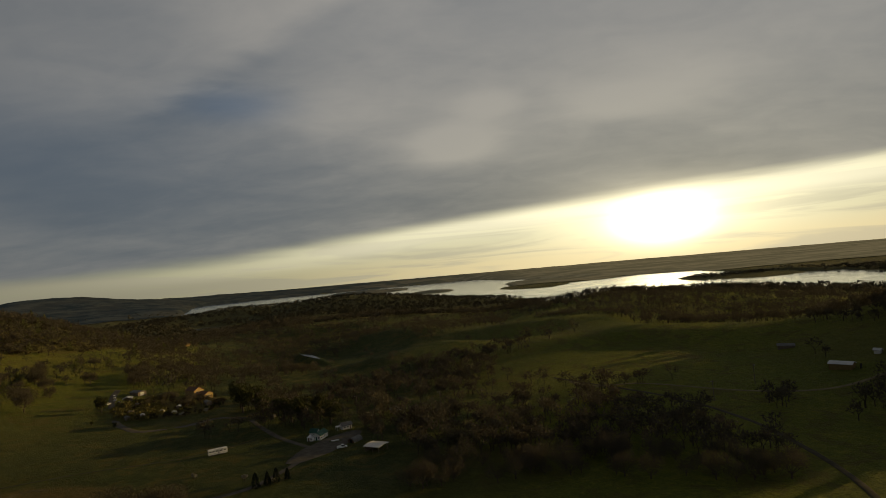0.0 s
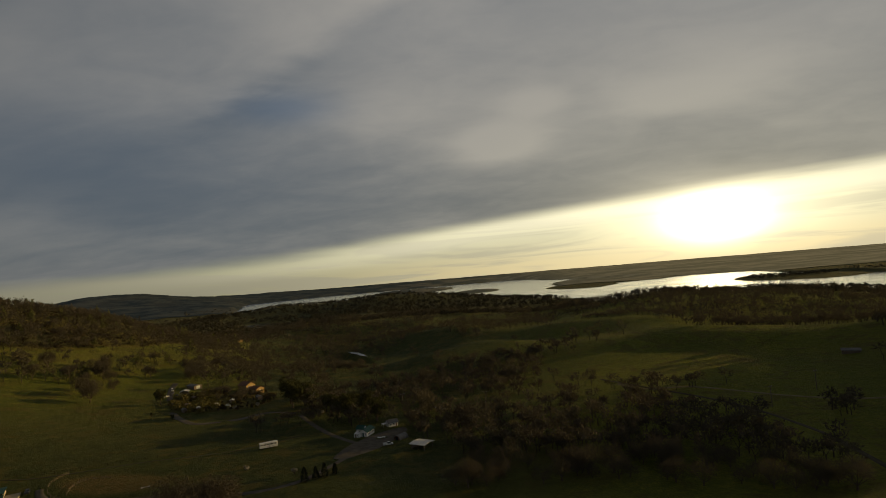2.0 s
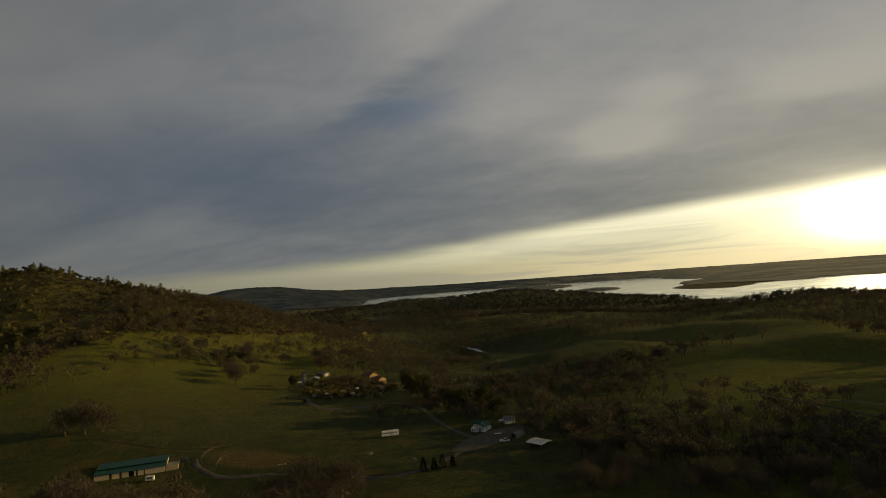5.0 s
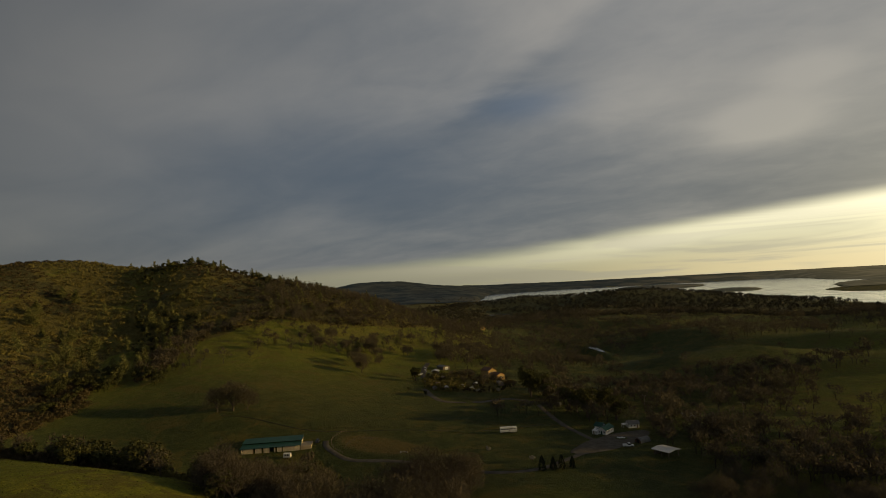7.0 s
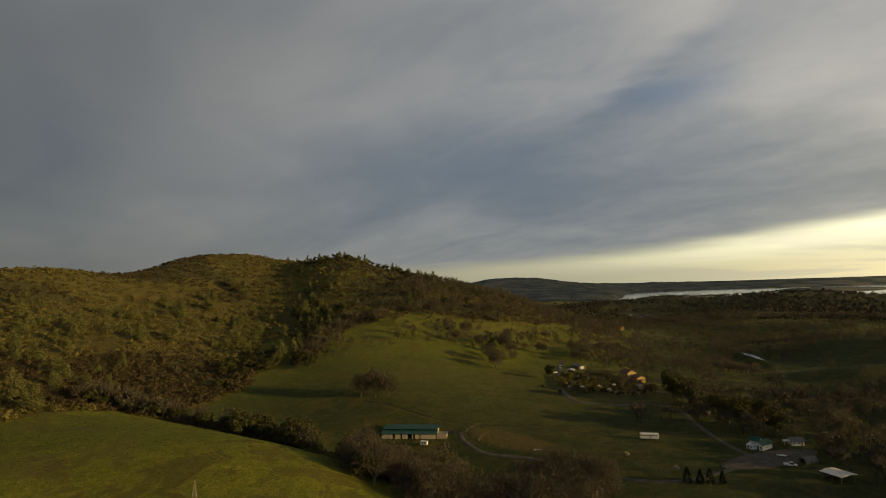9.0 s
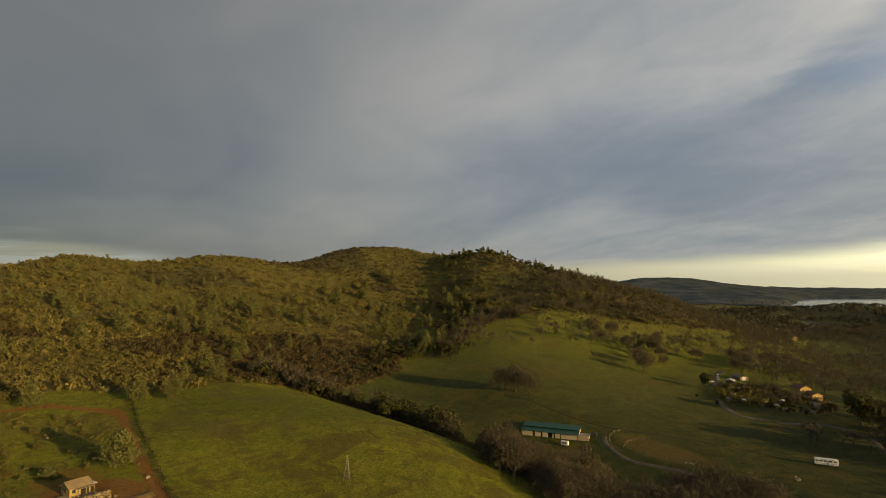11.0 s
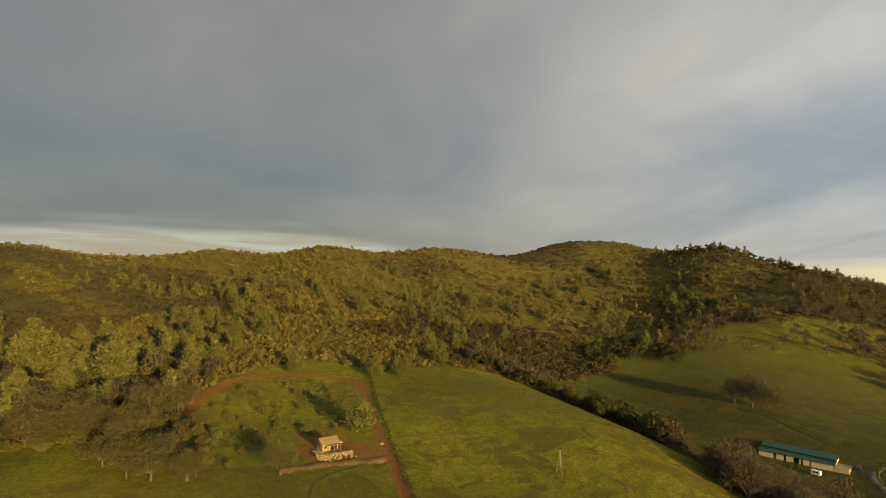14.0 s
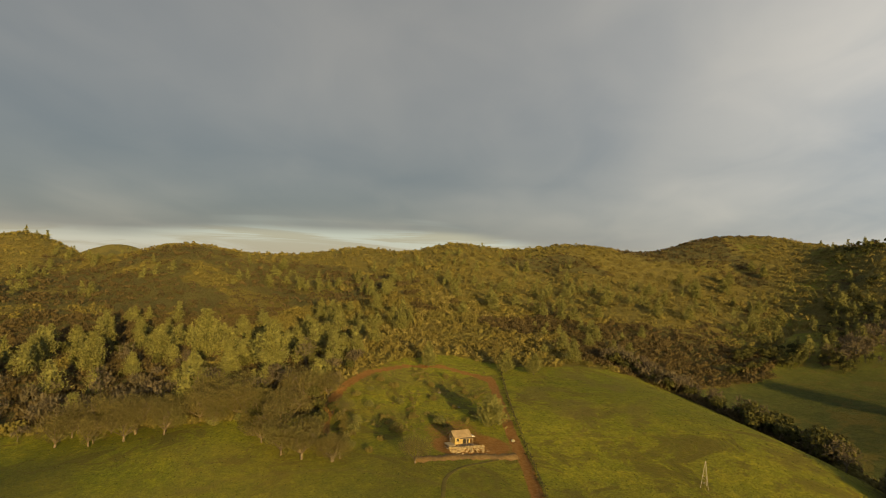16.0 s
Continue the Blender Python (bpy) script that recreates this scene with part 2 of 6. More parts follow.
def mat_plain(name, a, b, scale=0.8, rough=0.8, metal=0.0, spec=0.3, relief=0.02):
    mat, k, bsdf, place = material(name, rough, spec)
    n = k.noise(place, scale, 5.0, 0.65)
    n2 = k.noise(place, scale * 7, 4.0, 0.6)
    c = k.mix(k.ramp(n, 0.35, 0.68), a, b)
    c = k.mix(k.math("MULTIPLY", k.ramp(n2, 0.5, 0.75), 0.35), c, tuple(v * 0.7 for v in a))
    k.put(bsdf.inputs["Base Color"], c)
    bsdf.inputs["Metallic"].default_value = metal
    k.put(bsdf.inputs["Roughness"], k.ramp(n2, 0.3, 0.7, max(rough - 0.12, 0.05), min(rough + 0.1, 1.0)))
    bump(k, bsdf, n2, 0.5, relief)
    return mat


def mat_water():
    mat, k, bsdf, place = material("water", 0.12, 0.5)
    n = k.noise(place, 0.012, 4.0, 0.6)
    n2 = k.noise(place, 0.35, 3.0, 0.6)
    k.put(bsdf.inputs["Base Color"], k.mix(k.ramp(n, 0.4, 0.6), (0.016, 0.024, 0.026), (0.022, 0.03, 0.03)))
    k.put(bsdf.inputs["Roughness"], k.ramp(n, 0.42, 0.6, 0.12, 0.16))
    bsdf.inputs["IOR"].default_value = 1.33
    bump(k, bsdf, n2, 0.15, 0.3)
    return mat


GROUND = mat_ground()
WATER = mat_water()
OAK_TWIG = mat_leaf("oak_twigs", (0.062, 0.052, 0.038), (0.112, 0.094, 0.065), (0.104, 0.092, 0.054), 0.85, 0.25)
OLIVE_TWIG = mat_leaf("budding_oak_twigs", (0.062, 0.055, 0.023), (0.152, 0.132, 0.048), (0.108, 0.108, 0.036), 0.85, 0.25)
PINE_LEAF = mat_leaf("pine_needles", (0.062, 0.068, 0.024), (0.200, 0.196, 0.066), (0.135, 0.140, 0.050), 0.85, 0.2)
LIVE_LEAF = mat_leaf("live_oak_leaves", (0.034, 0.038, 0.012), (0.082, 0.082, 0.026), (0.060, 0.058, 0.018), 0.85, 0.2)
FAR_LEAF = mat_leaf("distant_leaves", (0.048, 0.044, 0.027), (0.068, 0.062, 0.037), (0.058, 0.053, 0.031))
SCRUB_LEAF = mat_leaf("scrub_leaves", (0.096, 0.081, 0.025), (0.168, 0.142, 0.044), (0.122, 0.114, 0.035), 0.85, 0.2)
PALE_SCRUB = mat_leaf("flowering_scrub_leaves", (0.15, 0.125, 0.042), (0.26, 0.22, 0.085), (0.20, 0.17, 0.062), 0.85, 0.2)
DARK_SCRUB = mat_leaf("dark_scrub_leaves", (0.052, 0.040, 0.019), (0.098, 0.076, 0.034), (0.070, 0.055, 0.027), 0.85, 0.2)


def mat_glowing_distance():
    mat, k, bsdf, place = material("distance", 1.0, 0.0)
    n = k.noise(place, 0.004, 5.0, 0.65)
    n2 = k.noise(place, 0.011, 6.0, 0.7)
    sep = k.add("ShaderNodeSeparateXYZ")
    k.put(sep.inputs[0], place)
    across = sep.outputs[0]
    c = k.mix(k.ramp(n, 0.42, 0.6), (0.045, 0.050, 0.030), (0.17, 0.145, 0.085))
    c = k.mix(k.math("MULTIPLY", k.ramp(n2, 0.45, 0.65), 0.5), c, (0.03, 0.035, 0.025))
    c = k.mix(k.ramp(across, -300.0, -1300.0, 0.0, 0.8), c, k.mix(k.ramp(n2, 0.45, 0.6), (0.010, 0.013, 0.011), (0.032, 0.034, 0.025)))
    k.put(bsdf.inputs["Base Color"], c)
    # the air's haze is put in as a glow, warmer towards the sun's side
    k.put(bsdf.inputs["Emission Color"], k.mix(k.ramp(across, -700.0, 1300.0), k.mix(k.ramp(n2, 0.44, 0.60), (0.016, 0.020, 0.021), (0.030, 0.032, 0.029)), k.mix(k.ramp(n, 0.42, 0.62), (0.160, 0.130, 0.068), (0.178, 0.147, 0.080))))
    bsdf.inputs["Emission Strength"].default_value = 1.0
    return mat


HAZE_GLOW_LAND = mat_glowing_distance()
BARK = mat_plain("bark", (0.085, 0.066, 0.046), (0.14, 0.112, 0.082), 1.5, 0.95)

# ---- the land ----


def ease(a, b, v):
    u = np.clip((v - a) / (b - a), 0, 1)
    return u * u * (3 - 2 * u)


def lattice(ix, iy, seed):
    h = (ix.astype(np.int64) * 374761393 + iy.astype(np.int64) * 668265263 + seed * 974634761) & 0xFFFFFFFF
    h = ((h ^ (h >> 13)) * 1274126177) & 0xFFFFFFFF
    return ((h ^ (h >> 16)) & 0xFFFFFF) / 0xFFFFFF


def fbm(x, y, size, octaves=4, seed=1):
    """Smooth noise from 0 to 1, with its largest waves of that size in metres."""
    total, amp, norm = 0.0, 1.0, 0.0
    for o in range(octaves):
        u, v = x / size * 2 ** o + 17.3 * o, y / size * 2 ** o - 9.1 * o
        iu, iv = np.floor(u), np.floor(v)
        fu, fv = u - iu, v - iv
        fu, fv = fu * fu * (3 - 2 * fu), fv * fv * (3 - 2 * fv)
        c = [lattice(iu + a, iv + b, seed + o) for a, b in ((0, 0), (1, 0), (0, 1), (1, 1))]
        total = total + amp * ((c[0] * (1 - fu) + c[1] * fu) * (1 - fv) + (c[2] * (1 - fu) + c[3] * fu) * fv)
        norm, amp = norm + amp, amp * 0.5
    return total / norm


# hills: bearing in degrees, distance and height in metres
HILLS_RIDGE = [
    (-129.0, 800, 59.5), (-126.5, 860, 33.4), (-121.0, 1700, 96.1), (-122.5, 690, 26.2), (-119.0, 650, 18.5), (-116.2, 620, 39.6),
    (-112.0, 640, 31.7), (-107.5, 670, 42.3), (-103.0, 690, 29.2), (-98.8, 690, 57.5), (-92.0, 690, 57.3), (-87.0, 705, 50.9),
    (-82.0, 720, 41.7), (-78.0, 740, 50.6), (-73.6, 780, 42.5), (-70.6, 800, 9.2), (-67.9, 900, 55.2), (-65.0, 910, 51.4),
    (-60.5, 910, 40.2), (-58.3, 890, 57.9), (-53.0, 770, 60.3), (-49.7, 730, 36.5), (-46.5, 700, 22.2), (-43.5, 690, 28.4),
    (-41.0, 670, 20.0), (-38.3, 665, 14.8), (-36.0, 655, 17.7), (-33.5, 640, 16.0), (-30.5, 600, 7.9), (-27.0, 560, 4.7)]
HILLS_SLOPE = [
    (-59.9, 560, 4.4), (-56.0, 480, -7.7), (-61.0, 370, 2.1), (-80.3, 370, 6.1), (-90.0, 480, 20.6), (-100.0, 480, 12.3),
    (-112.0, 450, 8.9), (-124.0, 450, 8.6), (-112.0, 300, 8.7), (-124.0, 300, 11.6), (-72.0, 480, 23.7), (-66.0, 640, 17.1),
    (-52.6, 450, 15.1), (-45.0, 490, 16.0), (-38.5, 520, -13.6), (-37.5, 400, 1.1), (-49.7, 310, 5.7), (-43.0, 340, 1.3),
    (-30.0, 420, 1.1), (-136.0, 500, 34.8), (-136.0, 250, 9.8), (-90.0, 305, 4.2), (-100.0, 285, 10.6), (-80.0, 320, 7.8),
    (-110.0, 240, 3.1), (-95.0, 380, 15.9)]
HILLS_KNOLL = [
    (-66.0, 165, 0.6), (-68.8, 250, 14.9), (-60.3, 215, 13.5), (-52.7, 190, 21.1), (-74.5, 280, 5.4), (-88.9, 170, 4.9),
    (-90.4, 255, 2.0), (-101.0, 215, 8.6), (-84.7, 262, -0.7), (-80.0, 200, 5.9), (-107.0, 150, 4.3), (-116.0, 175, 8.1),
    (-95.0, 130, 4.9), (-80.4, 130, 6.2), (-68.0, 330, -2.3), (-60.7, 268, -12.8), (-51.8, 215, -15.0), (-46.0, 200, -9.0),
    (-60.0, 110, 9.7), (-100.0, 70, 10.0), (-40.0, 120, -1.3), (-135.0, 150, 9.5)]
# the last one lies out of view, added to shade the right-hand pasture
HILLS_VALLEY_A = [
    (-46.0, 260, 1.3), (-35.0, 250, 0.9), (-23.0, 262, -1.2), (-13.8, 258, 1.2), (-7.0, 235, -0.8), (-20.0, 180, 0.6),
    (0.0, 180, -0.9), (10.0, 260, -0.6), (30.0, 250, -0.7), (38.0, 330, -1.8), (20.0, 330, -0.1), (-22.0, 420, 4.0),
    (-12.0, 400, -4.4), (0.0, 420, -3.2), (-13.8, 545, -6.8), (-5.5, 620, 4.5), (5.9, 640, 1.0), (-8.0, 480, 3.9),
    (14.0, 500, 4.5), (28.0, 520, -4.2), (-20.0, 640, 1.6), (-27.0, 800, 4.5), (-12.0, 820, 2.9), (0.0, 850, 4.2),
    (-36.0, 1000, 6.2), (-27.0, 1100, 7.4), (-14.0, 1100, 16.2), (-4.0, 1060, 8.3), (-20.0, 960, -0.7), (48.0, 430, 20.8)]
# the first two are unseen too, added to block the low sun
HILLS_VALLEY_B = [
    (56.0, 520, 36.7), (42.0, 560, 29.2), (11.8, 950, 9.9), (17.2, 900, 9.4), (22.0, 900, 0.7), (26.0, 880, 6.8),
    (31.2, 860, 2.2), (35.2, 840, -0.4), (40.0, 800, 0.1), (4.5, 1180, 11.2), (8.0, 1090, -1.0), (0.0, 1280, 7.7),
    (-5.1, 1400, 21.0), (-11.3, 1500, 33.3), (-16.0, 1500, -0.1), (-21.3, 1560, 32.5), (-26.0, 1450, -4.1), (20.0, 680, 8.8),
    (48.0, 600, -24.7), (60.0, 400, -13.9)]
HILLS_FAR = [
    (-33.8, 3900, 54.8), (-30.0, 3900, 16.7), (-26.6, 3900, 2.9), (-38.0, 3700, 45.8), (-22.5, 3900, 0.4), (-29.0, 2600, 8.1),
    (-34.0, 2400, 6.2), (-9.5, 3300, 7.2), (-7.5, 3200, 4.7), (-5.7, 3250, 5.7), (-1.5, 2300, 9.7), (7.5, 2560, 6.2),
    (9.5, 2520, 3.7), (11.5, 2480, 2.4), (13.5, 2420, 3.4), (15.5, 2360, 7.2), (6.5, 1960, 4.6), (8.3, 1940, 1.9),
    (10.1, 1920, 5.4), (24.0, 1700, 7.7), (26.2, 1690, 2.4), (28.4, 1660, 1.8), (30.5, 1640, 8.4)]

FAR_SHORE = [(-60, 10000), (-27, 3600), (-22, 3700), (-10, 4100), (1, 4520), (3, 4300), (6, 3300), (12, 2700),
             (17, 2350), (24, 2200), (30, 1900), (38, 1500), (60, 1200), (75, 1200)]
LAKE_Z = -2.0
POND_Z = -1.2


def hill_set():
    for az, d, h in HILLS_RIDGE:
        yield az, d, h, 0.062 * d, 0.17 * d
    for az, d, h in HILLS_SLOPE:
        yield az, d, h, 0.13 * d, 0.18 * d
    for az, d, h in HILLS_KNOLL:
        yield az, d, h, max(26, 0.17 * d), max(26, 0.17 * d)
    for az, d, h in HILLS_VALLEY_A + HILLS_VALLEY_B:
        yield (az, d, h, 0.075 * d, 0.1 * d) if d > 800 else (az, d, h, max(40, 0.14 * d), max(40, 0.16 * d))
    for az, d, h in HILLS_FAR:
        yield az, d, h, 0.045 * d, 0.1 * d
    # smooth green swells of the middle valley
    yield from ((-6.5, 640, 9, 46, 28), (-7.2, 468, 6, 34, 17), (-0.5, 496, 7, 30, 16), (-27, 690, 6, 50, 30), (9, 560, 8, 60, 26), (22, 470, 9, 70, 26))


HILLS = list(hill_set())


def polar(x, y):
    return np.degrees(np.arctan2(x, y)), np.hypot(x, y)


def height(x, y):
    """The ground's height."""
    x, y = np.asarray(x, float), np.asarray(y, float)
    az, d = polar(x, y)
    shore = np.interp(az, [s[0] for s in FAR_SHORE], [s[1] for s in FAR_SHORE])
    shore = shore + (fbm(x, y, 420, 4, 7) - 0.5) * 0.3 * shore * ease(5, 14, az) + (fbm(x, y, 900, 4, 3) - 0.45) * 300
    lake = ease(980, 1120, d) * ease(-27.5, -23, az) * (1 - ease(62, 75, az))
    z = -9 * lake
    rise = np.clip((d - shore) / np.maximum(4900 - shore, 200), 0, 1)
    z = z + lake * np.where(d > shore, np.minimum((d - shore) / 40, 1) * 7.5 + rise * 46, 0)
    z = z + (1 - lake) * ease(2000, 4900, d) * 46
    for haz, hd, h, st, sr in HILLS:
        a = radians(haz)
        sa, ca = math.sin(a), math.cos(a)
        dx, dy = x - hd * sa, y - hd * ca
        q = ((dx * ca - dy * sa) / st) ** 2 + ((dx * sa + dy * ca) / sr) ** 2
        z = z + h * np.exp(-0.5 * np.minimum(q, 60))
    roll_ = ease(360, 520, d) * (1 - ease(950, 1200, d)) * ease(-26, -14, az) * (1 - ease(45, 60, az))
    z = z + roll_ * ((fbm(x, y, 170, 3, 91) - 0.5) * 26)
    # gullies on the steep sides, small swells everywhere
    steep = ease(22, 50, z) * (1 - 0.75 * ease(64, 80, z)) * (1 - ease(1000, 2000, d))
    gully = np.abs(fbm(x, y, 110, 4, 11) - 0.5) * 2
    z = z + steep * (gully - 0.26) * 7.5
    z = z + (fbm(x, y, 60, 4, 5) - 0.5) * (0.9 + ease(300, 1200, d) * 5) * (1 - 0.6 * lake)
    # the stock pond's hollow
    u = radians(32)
    px, py = x + 138, y - 556
    q = ((px * math.cos(u) + py * math.sin(u)) / 6.5) ** 2 + ((-px * math.sin(u) + py * math.cos(u)) / 40) ** 2
    hollow = 1 - ease(0.8, 1.9, q)
    return z * (1 - hollow) + (POND_Z - 0.8) * hollow


def scrub_edge(az):
    """The distance at which field gives way to brush, by bearing."""
    return np.interp(az, [-150, -125, -112, -106, -102, -100, -95, -90, -84, -80, -74, -70, -66, -62, -58, -55, -53, -45, -38, -33, -28],
                     [240, 215, 190, 185, 200, 226, 266, 280, 268, 270, 285, 300, 330, 360, 390, 412, 462, 525, 530, 552, 612])


def creek_line(az):
    return np.interp(az, [-74, -70, -66, -60.7, -55, -51.8, -46, -42], [318, 300, 285, 262, 232, 214, 200, 192])


def near_line(x, y, pts):
    """Distance to a bent line."""
    best = np.full(np.shape(x), 1e9)
    for (ax, ay), (bx, by) in zip(pts[:-1], pts[1:]):
        vx, vy = bx - ax, by - ay
        t = np.clip(((x - ax) * vx + (y - ay) * vy) / (vx * vx + vy * vy), 0, 1)
        best = np.minimum(best, np.hypot(x - ax - t * vx, y - ay - t * vy))
    return best


RED_ARC = [(-172, -38), (-182, -40), (-194, -41), (-215, -41), (-238, -34), (-255, -20), (-262, -4), (-252, 12), (-243, 18)]
RED_LANE = [(-250, 17), (-243, 18), (-205, 19), (-181, 20), (-156, 22), (-137, 22), (-110, 22)]
FIELD_FENCE = [(-262, 23), (-208, 22.5), (-184, 23), (-157, 24), (-138, 24), (-112, 24)]


def wood_mask(x, y):
    """Where the valley is wooded, 0 to 1."""
    az, d = polar(x, y)
    w = fbm(x, y, 130, 4, 31) + 0.13 * ease(470, 560, d) * ease(6, 14, az) + 0.1 * ease(650, 900, d) + 0.09 * (1 - ease(-12, -4, az))
    w = w + 0.05 * ease(280, 340, d)
    glade = np.ones(np.shape(x))
    for gx, gy, rx, ry in ((-75, 520, 46, 112), (8, 498, 34, 26), (-40, 660, 46, 40), (-272, 640, 60, 34), (60, 560, 46, 40), (135, 385, 120, 82), (205, 330, 60, 60), (-30, 820, 60, 40), (120, 700, 70, 40)):
        glade = glade * ease(0.75, 1.15, np.hypot((x - gx) / rx, (y - gy) / ry))
    return ease(0.37, 0.46, w) * glade


def dark_patch(x, y):
    """Where older, darker chaparral stands, and shade painted as such on the east slope."""
    a = near_line(x, y, [(-312, 112), (-335, 150), (-322, 182)]) + 26 * (fbm(x, y, 30, 3, 63) - 0.5) < 50
    b = near_line(x, y, [(-352, 262), (-345, 285), (-330, 300)]) + 20 * (fbm(x, y, 30, 3, 65) - 0.5) < 26
    az, d = polar(x, y)
    flank = (az > -47) & (az < -26) & (d > scrub_edge(az) + 12 * (fbm(x, y, 30, 3, 69) - 0.3)) & (d < 800)
    # the east slope's shade is put in as darker brush and ground
    east = (az < -113 - 10 * (fbm(x, y, 60, 3, 75) - 0.5)) & (d > 222) & (d < 600) & (fbm(x, y, 34, 3, 77) > 0.34)
    return a | b | flank | east | ((fbm(x, y, 75, 3, 67) > 0.60) & (az < -30))


def zones(x, y):
    """Brush, dryness, bare soil and painted valley dimming of the ground, 0 to 1."""
    az, d = polar(x, y)
    e = scrub_edge(az)
    brush = ease(-10, 14, d - e) * (az < -26)
    creek = (1 - ease(9, 20, np.abs(d - creek_line(az)))) * ease(-76, -73, az) * (1 - ease(-44, -41, az))
    gulch = 1 - ease(7, 16, near_line(x, y, [(-330, 195), (-352, 215), (-385, 235), (-420, 262)]))
    brush = np.maximum(brush * (1 - 0.9 * gulch), creek)
    # glades on the upper slope and on the far hills
    glade = ease(0.58, 0.72, fbm(x, y, 70, 4, 21)) * ease(380, 460, d)
    brush = brush * (1 - 0.5 * glade)
    brush = np.where(dark_patch(x, y), brush * 1.22, brush)
    wood = wood_mask(x, y) * ease(250, 330, d) * (az > -28)
    far = ease(720, 980, d) * (0.9 + 0.4 * ease(800, 1100, d)) * (az > -60)
    brush = np.maximum(brush, np.maximum(wood * 0.4, far))
    brush = np.maximum(brush, 0.72 * (1 - ease(0.75, 1.1, np.hypot((x + 168) / 34, (y - 333) / 31))))
    dry = ease(0.5, 0.75, fbm(x, y, 80, 4, 41)) * 0.6
    pen = (1 - ease(0.8, 1.1, np.hypot((x + 200) / 62, (y + 8) / 34))) * ease(0.4, 0.6, fbm(x, y, 14, 4, 43))
    dry = np.maximum(dry, pen * 0.55)
    knoll = (1 - ease(0.7, 1.1, np.hypot((x + 222) / 42, (y - 52) / 26))) * ease(0.45, 0.6, fbm(x, y, 11, 4, 45))
    dry = np.maximum(dry, knoll * 0.8)
    dry = np.maximum(dry, 0.55 * (1 - ease(0.4, 1.4, near_line(x, y, [(-172, 34), (-196, 52), (-222, 84), (-232, 108)]))))
    dry = np.maximum(dry, 0.8 * (1 - ease(0.6, 1.6, near_line(x, y, [(-133, 14), (-141, -4), (-148, -24), (-141, -52), (-120, -82)]))))
    dry = np.maximum(dry, (az < -98) * (d < 190) * ease(0.45, 0.6, fbm(x, y, 30, 4, 47)) * 0.4)
    dirt = 1 - ease(1.4, 3.0, near_line(x, y, RED_ARC))
    dirt = np.maximum(dirt, 1 - ease(1.1, 2.6, near_line(x, y, RED_LANE)))
    pad = 1 - ease(0.7, 1.15, np.hypot((x + 169) / 11, (y - 7) / 13))
    pad = np.maximum(pad, 0.62 * (1 - ease(0.5, 1.2, np.hypot((x + 182) / 13, (y - 1) / 12))))
    dirt = np.maximum(dirt, pad * 0.95)
    dirt = np.maximum(dirt, 0.42 * (1 - ease(0.5, 9.0, near_line(x, y, [(-226, 201), (-206, 200), (-184, 206), (-176, 212)]))))
    sand = 1 - ease(0.8, 1.08, np.hypot((x + 148) / 24, (y - 206) / 9))
    # painted dimming of the valley, eased on its brighter upper and right parts
    dim_green = ease(-76, -73, az) * np.where(az < -42, ease(-8, 8, d - creek_line(az)), ease(150, 200, d)) * (1 - 0.75 * ease(-4, 12, az)) * (1 - 0.62 * ease(290, 480, d) * (az < -24))
    return brush, np.maximum(dry * (1 - 0.7 * dim_green), sand * 0.9), np.maximum(dirt, sand * 0.44), dim_green


def mesh_from(name, verts, faces, mat=None, smooth=False):
    """A mesh from arrays; faces all with the same number of corners."""
    verts, faces = np.asarray(verts, np.float32), np.asarray(faces, np.int32)
    me = bpy.data.meshes.new(name)
    me.vertices.add(len(verts)), me.loops.add(faces.size), me.polygons.add(len(faces))
    me.vertices.foreach_set("co", verts.ravel())
    me.loops.foreach_set("vertex_index", faces.ravel())
    n = faces.shape[1]
    me.polygons.foreach_set("loop_start", np.arange(0, faces.size, n, dtype=np.int32))
    me.polygons.foreach_set("use_smooth", np.full(len(faces), smooth))
    if mat:
        me.materials.append(mat)
    me.update(calc_edges=True)
    return me


def build_ground():
    fine = np.arange(-146, 62, 0.38)
    rest = np.arange(62, 214, 2.0)
    az = np.radians(np.concatenate([fine, rest]))
    d = np.concatenate([[8, 20, 32, 44, 56, 66], np.geomspace(76, 1250, 240), np.geomspace(1265, 4920, 90)])
    a, r = np.meshgrid(az, d)
    x, y = r * np.sin(a), r * np.cos(a)
    z = height(x, y)
    # low brush canopy as relief of the ground itself
    b = zones(x, y)[0] * (az[None, :] < radians(-26)) * (r < 1300)
    z = z + np.clip(b, 0, 1) * (fbm(x, y, 5.5, 3, 101) - 0.3) * 1.9
    x[0], y[0], z[0] = 0, 0, z[1].mean()
    n, m = len(az), len(d)
    i, j = np.meshgrid(np.arange(n), np.arange(m - 1))
    k = (i + 1) % n
    faces = np.stack([j * n + i, (j + 1) * n + i, (j + 1) * n + k, j * n + k], -1).reshape(-1, 4)[:, ::-1]
    verts = np.stack([x, y, z], -1).reshape(-1, 3)
    me = mesh_from("ground", verts, faces, GROUND, True)
    col = np.ones((len(verts), 4), np.float32)
    for c, v in enumerate(zones(verts[:, 0], verts[:, 1])):
        col[:, c] = v
    att = me.color_attributes.new("zone", "FLOAT_COLOR", "POINT")
    att.data.foreach_set("color", col.ravel())
    tagged(new("ground", me), "rolling green pasture, brushy slopes and dirt at dusk", "ground", kind="structure")


build_ground()


